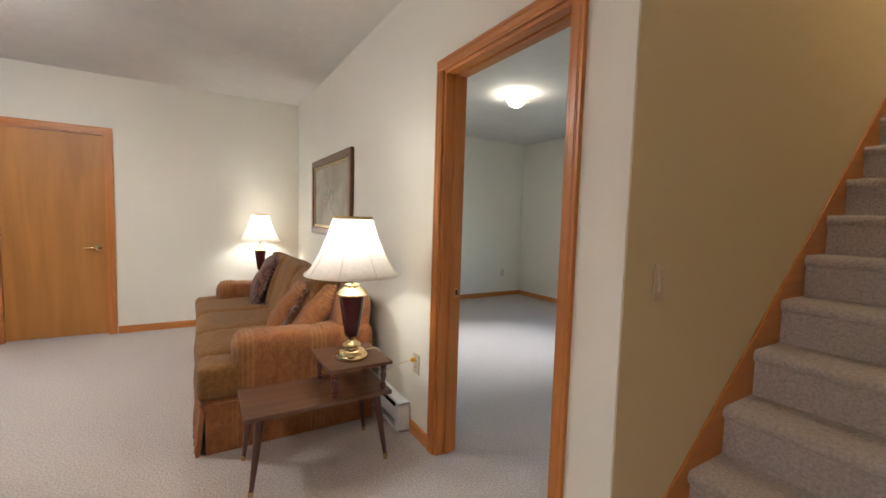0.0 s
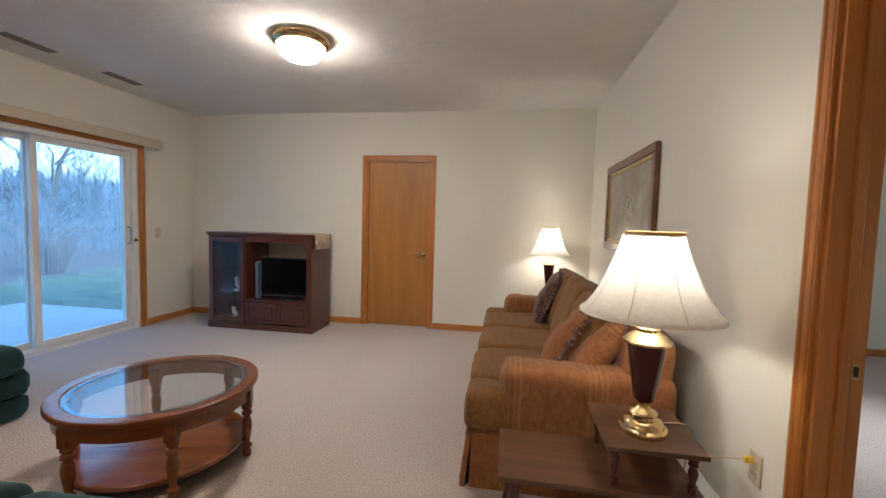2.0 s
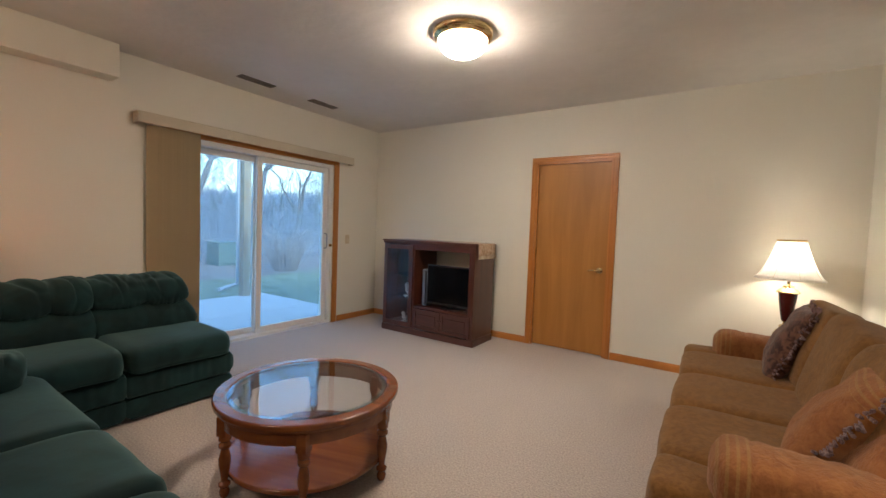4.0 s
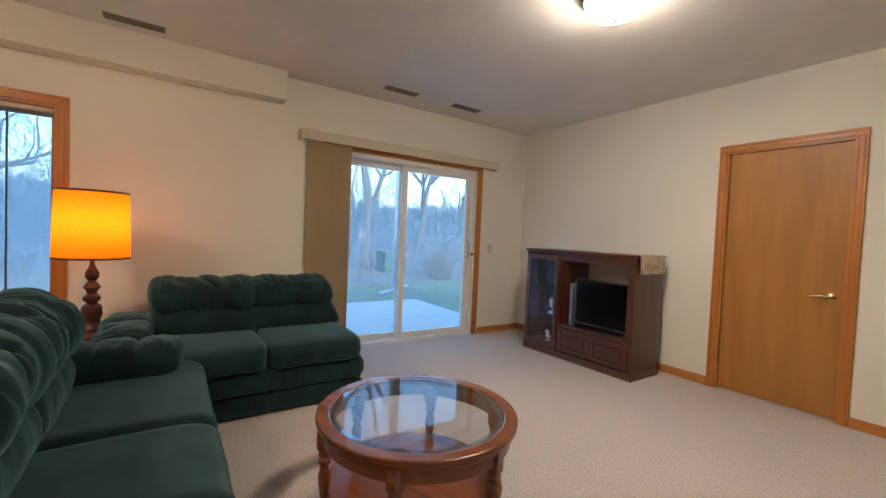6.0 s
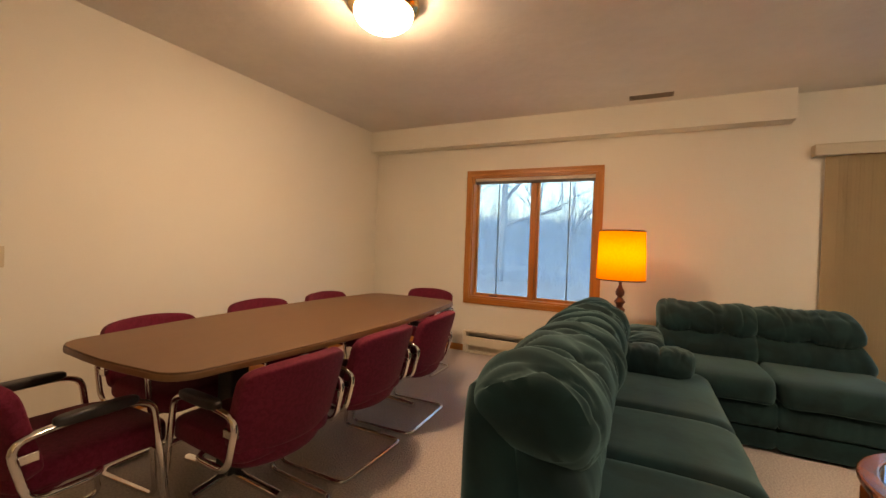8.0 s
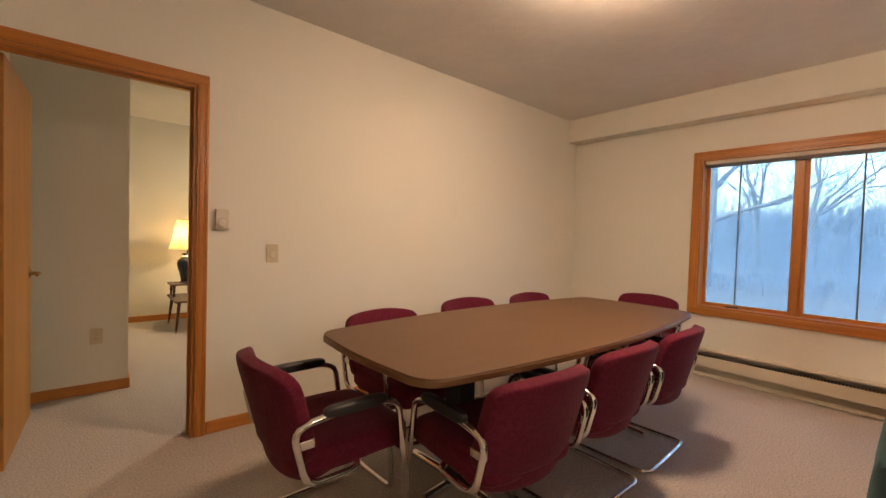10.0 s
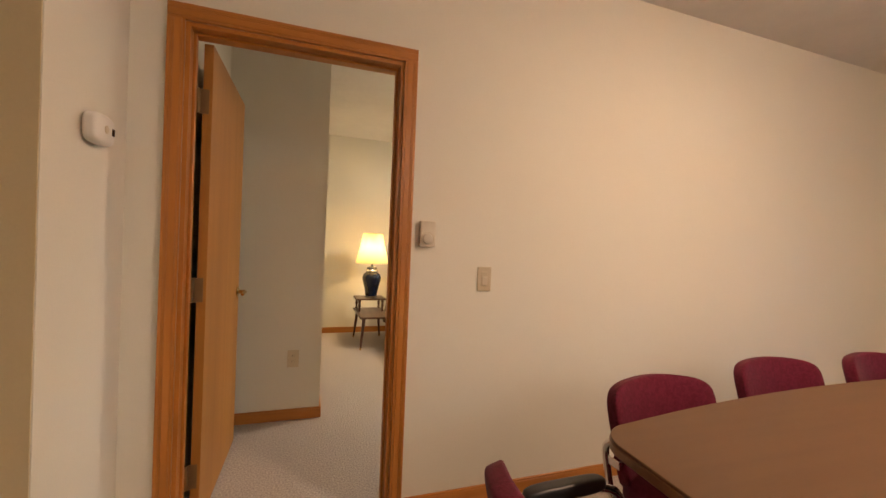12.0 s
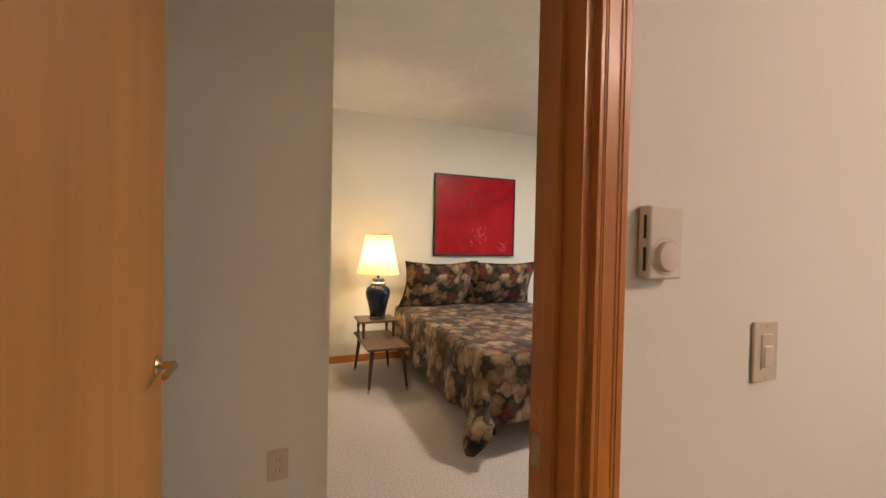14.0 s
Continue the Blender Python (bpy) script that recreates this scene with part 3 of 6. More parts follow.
for z in (0.23, 1.00, 1.77):
    bm = boxes((-0.024, 0.016, 0.0005, 0.002, z - 0.05, z + 0.05))
    lathe([(0.0, z - 0.05), (0.007, z - 0.05), (0.007, z + 0.05), (0.0, z + 0.05)], 10, 0.014, 0.006, bm)
    hg = part("hinge", bm, M_HINGE, door_3, "dull metal butt hinge")
    hg.matrix_basis = leaf_3.matrix_basis
part("strike_plate", boxes((SD0 + 0.0155, SD0 + 0.0175, S - 0.112, S - 0.085, 0.875, 0.935)), M_BRASS, door_3)

# baseboards
BB = 0.075
base = thing("baseboard", "low oak baseboard round the rooms", "baseboard", None, "", "structure")


def baseboard(x0, x1, y0, y1, along_x):
    part("board", boxes((x0, x1, y0, y1, 0.0, BB - 0.012), (x0, x1, y0 + 0.003 * (y0 > 2 and along_x), y1, BB - 0.012, BB)), M_OAK_X if along_x else M_OAK_Y, base, "", 0.003)


baseboard(W, ND0 - 0.062, N - 0.012, N, True)
baseboard(ND1 + 0.062, E, N - 0.012, N, True)
baseboard(E - 0.012, E, ED1 + 0.062, N - 0.012, False)
baseboard(E - 0.012, E, 1.65, ED0 - 0.062, False)
baseboard(W, W + 0.012, PD1 + 0.095, N - 0.012, False)
baseboard(W, W + 0.012, S, 0.17, False)
baseboard(W, W + 0.012, 1.9, PD0 - 0.06, False)
baseboard(W + 0.012, SD0 - 0.062, S, S + 0.012, True)
baseboard(2.338, 2.35, S, -0.63, False)
baseboard(SD1 + 0.062, 2.338, S, S + 0.012, True)
baseboard(E + 0.12, 6.3, 6.288, 6.3, True)
baseboard(6.288, 6.3, 1.77, 6.288, False)
baseboard(E + 0.12, E + 0.132, ED1 + 0.062, 6.288, False)
baseboard(W, 1.585, -4.9, -4.888, True)
baseboard(1.573, 1.585, -4.888, -2.28, False)
baseboard(1.573, 2.20, -2.28, -2.268, True)
baseboard(W, SD0 - 0.062, S - 0.132, S - 0.12, True)

# carpeted stairs with an oak skirting board
stairs = thing("stairs", "straight flight of beige carpeted stairs with oak skirting", "stairs", None, "", "structure")
RISE, RUN, NOSE = 0.1925, 0.2255, 2.722
M_STAIR = material("stair_carpet", (0.48, 0.44, 0.42), 0.95, 0, 1.0, 80, 0.2, (1, 1, 1), 0.03, 1.2, 0.1)
for k in range(1, 14):
    x = NOSE + RUN * (k - 1)
    bm = boxes((x, x + RUN + 0.03, 0.60, 1.636, 0.0 if k == 1 else RISE * (k - 1) - 0.01, RISE * k - 0.002))
    part("riser", bm, M_STAIR, stairs)
    bm = tube([(x + 0.004, 0.60, RISE * k - 0.024), (x + 0.004, 1.636, RISE * k - 0.024)], 0.026, 14)
    box(bm, x + 0.004, x + RUN + 0.02, 0.60, 1.636, RISE * k - 0.03, RISE * k + 0.002)
    part("tread", bm, M_STAIR, stairs)
slope = RISE / RUN
x_end = NOSE + RUN * 13
bm = bmesh.new()
lo = [(2.56, 0.0), (2.72, 0.0), (x_end, (x_end - 2.72) * slope - 0.1), (x_end, (x_end - NOSE) * slope + 0.265), (NOSE - 0.08, 0.20), (2.56, 0.06)]
a = [bm.verts.new((x, 1.636, z)) for x, z in lo]
b = [bm.verts.new((x, 1.646, z)) for x, z in lo]
bm.faces.new(a[::-1]), bm.faces.new(b)
for i in range(len(lo)):
    j = (i + 1) % len(lo)
    bm.faces.new((a[i], a[j], b[j], b[i]))
part("skirting_board", bm, M_OAK_X, stairs, "sloping varnished oak board", 0.003)
structure("landing", boxes((NOSE + RUN * 13, 6.3, 0.60, 1.646, RISE * 13 - 0.1, RISE * 13)), M_STAIR, "carpeted landing at the head of the stairs", "floor")

# patio door
patio = thing("patio_door", "white vinyl sliding patio door with an oak-trimmed opening", "patio door", None, "", "structure")
casing(patio, False, PD0, PD1, 0, PDT, W, 1, 0.075)
q = swap(False)
X0 = W - 0.13
for row in ((PD0, PD0 + 0.045, W - 0.19, W - 0.02, 0, PDT), (PD1 - 0.045, PD1, W - 0.19, W - 0.02, 0, PDT)):
    part("frame_post", boxes(q(*row)), M_VINYL, patio, "", 0.003)
part("frame_head", boxes(q(PD0 + 0.045, PD1 - 0.045, W - 0.19, W - 0.02, PDT - 0.045, PDT)), M_VINYL, patio, "", 0.003)
part("threshold", boxes(q(PD0 + 0.045, PD1 - 0.045, W - 0.19, W - 0.01, 0, 0.035)), M_VINYL, patio, "", 0.004)


def sash(owner, name, u0, u1, z0, z1, v0, v1, stile, rail, mat, glass_mat):
    s = part(name, boxes(q(u0, u0 + stile, v0, v1, z0, z1), q(u1 - stile, u1, v0, v1, z0, z1), q(u0 + stile, u1 - stile, v0, v1, z1 - rail, z1), q(u0 + stile, u1 - stile, v0, v1, z0, z0 + rail)), mat, owner, "", 0.003)
    g = part("pane", boxes(q(u0 + stile, u1 - stile, (v0 + v1) / 2 - 0.002, (v0 + v1) / 2 + 0.002, z0 + rail, z1 - rail)), glass_mat, s)
    g.visible_shadow = False
    return s


sash(patio, "fixed_sash", PD0 + 0.045, 4.42, 0.035, PDT - 0.045, W - 0.165, W - 0.13, 0.058, 0.062, M_VINYL, M_PANE)
slider = sash(patio, "sliding_sash", 4.36, PD1 - 0.045, 0.035, PDT - 0.045, W - 0.105, W - 0.065, 0.06, 0.062, M_VINYL, M_PANE)
bm = tube(bend([(W - 0.065, 5.285, 0.96), (W - 0.02, 5.285, 0.97), (W - 0.02, 5.285, 1.14), (W - 0.065, 5.285, 1.15)], 0.02), 0.009)
part("pull_handle", bm, M_SPOUT, patio, "grey pull handle on the sliding sash")
bm = lathe([(0.0, 0), (0.02, 0), (0.02, 0.006), (0.009, 0.01), (0.009, 0.02), (0.014, 0.03), (0.0, 0.034)], 16)
kn = part("thumb_latch", bm, M_BRASS, patio, "small brass latch")
kn.matrix_basis = pose(W - 0.02, 5.335, 1.0, 0, 90, 0)

# valance and stacked vertical blind
blind = thing("vertical_blind", "beige cloth vertical blind drawn aside under a boxed valance", "blind")
part("valance", boxes((W + 0.095, W + 0.11, 3.20, 5.60, 2.05, 2.135), (W + 0.001, W + 0.095, 3.20, 3.212, 2.05, 2.135), (W + 0.001, W + 0.095, 5.588, 5.60, 2.05, 2.135), (W + 0.001, W + 0.110, 3.20, 5.60, 2.135, 2.142)), M_VALANCE, blind, "plain beige valance board", 0.004)
for i in range(15):
    y = 3.325 + i * 0.0245
    bm = boxes((-0.044, 0.044, -0.0012, 0.0012, 0.025, 2.05))
    slat = part("slat", bm, M_BLIND, blind)
    slat.matrix_basis = pose(W + 0.052 + 0.002 * (i % 3), y, 0, 0, 0, 58 + 4 * math.sin(i * 2.1))

# oak window
window_1 = thing("window_1", "oak-framed double casement window with a raised mini blind", "window", None, "", "structure")
casing(window_1, False, WN0, WN1, WNB, WNT, W, 1, 0.065, "lrtb")
part("liner", boxes(q(WN0, WN0 + 0.018, W - 0.2, W, WNB, WNT), q(WN1 - 0.018, WN1, W - 0.2, W, WNB, WNT), q(WN0 + 0.018, WN1 - 0.018, W - 0.2, W, WNT - 0.018, WNT)), M_OAK_Z, window_1, "", 0.002)
part("window_sill", boxes(q(WN0 + 0.018, WN1 - 0.018, W - 0.2, W - 0.002, WNB, WNB + 0.018)), M_OAK_Y, window_1, "", 0.003)
mid = 0.5 * (WN0 + WN1) + 0.03
part("mullion", boxes(q(mid - 0.022, mid + 0.022, W - 0.15, W - 0.07, WNB + 0.018, WNT - 0.018)), M_OAK_Z, window_1, "", 0.003)
sash(window_1, "casement_sash", WN0 + 0.018, mid - 0.022, WNB + 0.018, WNT - 0.018, W - 0.14, W - 0.10, 0.028, 0.03, M_OAK_Z, M_PANE)
sash(window_1, "casement_sash", mid + 0.022, WN1 - 0.018, WNB + 0.018, WNT - 0.018, W - 0.14, W - 0.10, 0.028, 0.03, M_OAK_Z, M_PANE)
part("crank", tube(bend([(W - 0.09, 0.42, WNB + 0.022), (W - 0.05, 0.42, WNB + 0.03), (W - 0.05, 0.52, WNB + 0.03)], 0.01), 0.007, 8), M_BLACK, window_1, "dark crank handle")
M_SCREENBAR = material("pale_screen_bar", (0.30, 0.33, 0.38), 0.5)
for y, wd, mt in ((0.46, 0.007, M_SCREENBAR), (1.256, 0.006, M_VENT)):
    part("screen_bar", boxes(q(y - wd, y + wd, W - 0.185, W - 0.172, WNB + 0.018, WNT - 0.018)), mt, window_1, "thin upright bar of the outer screen")
# Netting over both patio halves is added to haze the view outside.
for y0, y1 in ((PD0 + 0.05, 4.40), (4.42, PD1 - 0.05)):
    net = part("insect_screen", boxes(q(y0, y1, W - 0.1965, W - 0.196, 0.04, PDT - 0.05)), M_HAZE_NET, patio, "fine grey insect screen set to haze the view")
    net.visible_shadow = False
# The window's screen also lays haze over the view.
for y0, y1 in ((WN0 + 0.02, mid - 0.01), (mid + 0.01, WN1 - 0.02)):
    net = part("insect_screen", boxes(q(y0, y1, W - 0.1905, W - 0.190, WNB + 0.02, WNT - 0.02)), M_NET, window_1, "fine grey insect screen set to haze the view")
    net.visible_shadow = False
mini = thing("mini_blind", "raised metal mini blind stacked under the window head", "blind")
part("head_rail", boxes(q(WN0 + 0.022, WN1 - 0.022, W - 0.06, W - 0.025, WNT - 0.05, WNT - 0.02)), M_HEATER, mini)
for i in range(6):
    part("slat", boxes(q(WN0 + 0.024, WN1 - 0.024, W - 0.058, W - 0.03, WNT - 0.082 + i * 0.005, WNT - 0.0795 + i * 0.005)), M_VENT, mini)

# ---- family room ----
def turned_leg(z0, z1, r, cx=0.0, cy=0.0, n=14):
    """A turned leg with beads and a vase, from z0 to z1."""
    h = z1 - z0
    prof = [(0.55, 0), (0.75, 0.03), (0.85, 0.08), (0.6, 0.14), (0.95, 0.17), (0.95, 0.20), (0.55, 0.23), (0.62, 0.30), (0.95, 0.48), (0.98, 0.56), (0.7, 0.66), (0.6, 0.70), (1.0, 0.73), (1.0, 0.77), (0.62, 0.80), (1.0, 0.83), (1.0, 1.0)]
    return lathe([(r * a, z0 + h * b) for a, b in prof], n, cx, cy)


def oval(rx, ry, n=56):
    return [(rx * math.cos(2 * math.pi * i / n), ry * math.sin(2 * math.pi * i / n)) for i in range(n)]


def ring_plate(outer, inner, z0, z1):
    bm = bmesh.new()
    n = len(outer)
    v = [[bm.verts.new((x, y, z)) for x, y in loop] for loop, z in ((outer, z0), (outer, z1), (inner, z1), (inner, z0))]
    for k in range(4):
        a, b = v[k], v[(k + 1) % 4]
        for i in range(n):
            bm.faces.new((a[i], a[(i + 1) % n], b[(i + 1) % n], b[i]))
    return bm


def coffee_table(m, rx, ry, top):
    t = thing("coffee_table", "oval reddish oak coffee table with glass top and turned legs", "coffee table", m)
    part("top_rim", ring_plate(oval(rx, ry), oval(rx - 0.062, ry - 0.062), top - 0.03, top), M_TABLE, t, "", 0.008, 3)
    part("rim_moulding", ring_plate(oval(rx - 0.012, ry - 0.012), oval(rx - 0.062, ry - 0.062), top - 0.045, top - 0.03), M_TABLE, t, "", 0.004)
    part("apron", ring_plate(oval(rx - 0.028, ry - 0.028), oval(rx - 0.05, ry - 0.05), top - 0.10, top - 0.045), M_TABLE, t)
    part("glass_lip", ring_plate(oval(rx - 0.0625, ry - 0.0625), oval(rx - 0.077, ry - 0.077), top - 0.03, top - 0.014), M_TABLE, t)
    g = part("glass_top", slab(oval(rx - 0.0635, ry - 0.0635), top - 0.0135, top - 0.005), M_GLASS, t, "clear bevelled glass panel")
    g.visible_shadow = False
    part("glass_bevel", ring_plate(oval(rx - 0.064, ry - 0.064), oval(rx - 0.082, ry - 0.082), top - 0.0045, top - 0.002), M_BEVEL, t, "bright bevelled glass edge")
    part("shelf", slab(oval(rx - 0.055, ry - 0.055), 0.085, 0.11), M_TABLE, t, "", 0.006)
    for i in range(6):
        a = math.radians(60 * i)
        x, y = (rx - 0.042) * math.cos(a), (ry - 0.042) * math.sin(a)
        part("leg", turned_leg(0.0, top - 0.10, 0.027, x, y), M_TABLE, t)
        part("leg_block", boxes((x - 0.026, x + 0.026, y - 0.026, y + 0.026, top - 0.135, top - 0.046)), M_TABLE, t, "", 0.004)
    return t


M_BEVEL = glass("bevelled_glass", (0.72, 0.84, 0.9), 0.2, 0.7)
coffee_table(pose(-0.162, 3.172, 0, 0, 0, 18), 0.455, 0.447, 0.42)


def entertainment_unit():
    t = thing("entertainment_unit", "dark cherry entertainment cabinet with glass door and open bay", "cabinet", pose(-1.85, 5.57, 0))
    w, d, h = 1.30, 0.45, 1.115
    div = 0.475
    part("plinth", boxes((0.0, w, -0.006, d, 0, 0.075)), M_CHERRY_X, t, "", 0.006)
    for x0, x1 in ((0.012, 0.034), (div - 0.012, div + 0.012), (w - 0.034, w - 0.012)):
        part("side_panel", boxes((x0, x1, 0.0, d, 0.075, h - 0.045)), M_CHERRY, t, "", 0.002)
    part("top_board", boxes((-0.012, w + 0.012, -0.018, d, h - 0.02, h)), M_CHERRY_X, t, "", 0.005)
    part("cornice", boxes((0.0, w, -0.008, d, h - 0.045, h - 0.02)), M_CHERRY_X, t, "", 0.004)
    part("dentil_strip", boxes(*[(0.012 + i * 0.026, 0.026 + i * 0.026, -0.016, -0.008, h - 0.042, h - 0.024) for i in range(49)]), M_CHERRY_X, t, "small carved dentil blocks")
    part("top_rail", boxes((div + 0.012, w - 0.034, 0.0, 0.02, h - 0.105, h - 0.045)), M_CHERRY_X, t, "", 0.003)
    part("front_stile", boxes((w - 0.075, w - 0.012, -0.004, 0.0, 0.075, h - 0.045)), M_CHERRY, t, "", 0.002)
    part("back_panel", boxes((0.034, div - 0.012, d - 0.012, d - 0.002, 0.075, h - 0.045), (div + 0.012, w - 0.034, d - 0.012, d - 0.002, 0.075, 0.62)), M_CHERRY, t)
    part("bay_floor", boxes((div + 0.012, w - 0.034, 0.004, d - 0.012, 0.325, 0.35)), M_CHERRY_X, t, "", 0.003)
    for z in (0.09, 0.42, 0.68):
        s = part("shelf", boxes((0.036, div - 0.014, 0.04, d - 0.014, z, z + (0.018 if z < 0.1 else 0.007))), M_CHERRY_X if z < 0.1 else M_BEVEL, t)
        if z > 0.1:
            s.visible_shadow = False
    # glass door
    x0, x1, z0, z1 = 0.03, div - 0.004, 0.085, h - 0.055
    dr = part("glass_door", boxes((x0, x0 + 0.05, -0.02, -0.001, z0, z1), (x1 - 0.05, x1, -0.02, -0.001, z0, z1), (x0 + 0.05, x1 - 0.05, -0.02, -0.001, z1 - 0.055, z1), (x0 + 0.05, x1 - 0.05, -0.02, -0.001, z0, z0 + 0.055)), M_CHERRY, t, "cherry door frame round a glass pane", 0.003)
    g = part("pane", boxes((x0 + 0.05, x1 - 0.05, -0.012, -0.009, z0 + 0.055, z1 - 0.055)), M_GLASS, dr)
    g.visible_shadow = False
    part("knob", lathe([(0.0, 0), (0.006, 0), (0.006, 0.012), (0.012, 0.018), (0.0, 0.024)], 12), M_CHERRY, dr).matrix_basis = pose(x1 - 0.02, -0.02, 0.52, 90, 0, 0)
    # two raised-panel doors
    a, b = div + 0.016, w - 0.04
    mid_x = (a + b) / 2
    for u0, u1, k in ((a, mid_x - 0.002, mid_x - 0.02), (mid_x + 0.002, b, mid_x + 0.02)):
        dr = part("door", boxes((u0, u0 + 0.04, -0.018, 0.0, 0.09, 0.322), (u1 - 0.04, u1, -0.018, 0.0, 0.09, 0.322), (u0 + 0.04, u1 - 0.04, -0.018, 0.0, 0.282, 0.322), (u0 + 0.04, u1 - 0.04, -0.018, 0.0, 0.09, 0.13)), M_CHERRY_X, t, "", 0.003)
        bm = boxes((u0 + 0.04, u1 - 0.04, -0.009, -0.002, 0.13, 0.282))
        box(bm, u0 + 0.06, u1 - 0.06, -0.017, -0.009, 0.15, 0.262)
        part("raised_panel", bm, M_CHERRY_X, dr, "", 0.005)
        part("knob", lathe([(0.0, 0), (0.006, 0), (0.006, 0.012), (0.012, 0.018), (0.0, 0.024)], 12), M_CHERRY, dr).matrix_basis = pose(k, -0.018, 0.225, 90, 0, 0)


entertainment_unit()
tv = thing("television", "switched-off black flat television on the cabinet's open shelf", "television", pose(-1.35, 5.57, 0.352))
part("bezel", boxes((0.14, 0.775, 0.05, 0.08, 0.045, 0.495)), M_BLACK, tv, "", 0.006)
part("screen", boxes((0.155, 0.76, 0.046, 0.0505, 0.068, 0.48)), M_SCREEN, tv, "glossy black screen")
part("back_shell", boxes((0.22, 0.70, 0.08, 0.15, 0.08, 0.42)), M_BLACK, tv, "", 0.02)
part("neck", boxes((0.41, 0.51, 0.10, 0.14, 0.012, 0.06)), M_BLACK, tv)
part("foot", slab([(0.46 + x, 0.12 + y) for x, y in oval(0.16, 0.09, 32)], 0.0, 0.012), M_BLACK, tv, "", 0.004)
spk = thing("set_top_speaker", "slim upright speaker beside the television, its bluish grey a painted reflection", "speaker", pose(-1.30, 5.64, 0.352))
# The reflection on the television's left edge is put into this bluish grey.
M_SPK = material("reflection_grey_plastic", (0.17, 0.20, 0.25), 0.3, 0.2)
part("housing", boxes((0.0, 0.075, 0.0, 0.10, 0.0, 0.43)), M_SPK, spk, "", 0.012)
part("grille", boxes((0.045, 0.068, -0.003, 0.0005, 0.02, 0.41)), M_BLACK, spk)

# figures behind the glass
M_CHINA = material("white_china", (0.55, 0.51, 0.48), 0.2, 0, 0.0, 60, 0.05)
for i, (x, z, k) in enumerate(((-1.55, 0.428, 1.35), (-1.60, 0.109, 1.0))):
    bm = lathe([(0.0, 0), (0.045, 0), (0.045, 0.012), (0.02, 0.02), (0.032, 0.05), (0.02, 0.08), (0.026, 0.10), (0.0, 0.125)], 16)
    for v in bm.verts:
        v.co += Vector((0.02 * math.sin(v.co.z * 40), 0.012 * math.cos(v.co.z * 55), 0))
        v.co *= k
    bmesh.ops.translate(bm, vec=(x, 5.69, z), verts=bm.verts[:])
    tagged(part("china_figurine", bm, M_CHINA), "small white china ornament on a glass shelf", "ornament")

# runner cloth hanging over the cabinet's end
M_RUNNER = fabric("runner_cloth", (0.42, 0.32, 0.22), (0.60, 0.52, 0.40), 24, 0.9, 0.1, (1, 1, 1), 0.2)
runner = thing("table_runner", "cream woven runner draped over the cabinet top", "table runner", pose(-1.85, 5.57, 1.116))
bm = bmesh.new()
rows = []
prof = [(0.84, 0.0035), (1.0, 0.0035), (1.16, 0.0035), (1.30, 0.0035), (1.317, -0.004), (1.321, -0.06), (1.323, -0.13)]
for i in range(9):
    y = 0.02 + 0.40 * i / 8
    rows.append([bm.verts.new((x + 0.004 * math.sin(i * 1.4) * (z < 0), y, z + 0.004 * (z < -0.1) * math.cos(i * 1.7))) for x, z in prof])
for a, b in zip(rows, rows[1:]):
    for i in range(len(prof) - 1):
        bm.faces.new((a[i], a[i + 1], b[i + 1], b[i]))
r = part("cloth", bm, M_RUNNER, runner)
r.modifiers.new("thick", "SOLIDIFY").thickness = 0.003
part("fringe", boxes(*[(1.322, 1.326, 0.02 + i * 0.0135, 0.029 + i * 0.0135, -0.165, -0.13) for i in range(30)]), M_RUNNER, runner, "pale fringed edge")


def step_table(m):
    t = thing("step_end_table", "two-tier walnut laminate end table on splayed tapered legs", "end table", m, "step end tables")
    part("lower_top", boxes((0, 0.70, 0, 0.36, 0.352, 0.374)), M_WALNUT, t, "", 0.003)
    part("upper_top", boxes((0.37, 0.70, 0.0, 0.36, 0.512, 0.53)), M_WALNUT, t, "", 0.003)
    for x in (0.405, 0.665):
        for y in (0.04, 0.32):
            part("spindle", turned_leg(0.374, 0.512, 0.017, x, y, 12), M_CHERRY, t)
    for x, y, sx, sy in ((0.07, 0.05, -1, -1), (0.63, 0.05, 1, -1), (0.07, 0.31, -1, 1), (0.63, 0.31, 1, 1)):
        lg = part("leg", tube([(x, y, 0.352), (x + sx * 0.025, y + sy * 0.02, 0.16), (x + sx * 0.045, y + sy * 0.035, 0.012)], 0.02, 14, None, 0.010), M_CHERRY, t)
        part("ferrule", lathe([(0.008, 0), (0.012, 0.002), (0.012, 0.03), (0.010, 0.032)], 12, x + sx * 0.045, y + sy * 0.035), M_BRASS, lg, "small brass foot")
    return t


table_a = step_table(pose(1.58, 2.80, 0))
copy_thing(table_a, pose(1.66, 5.72, 0))


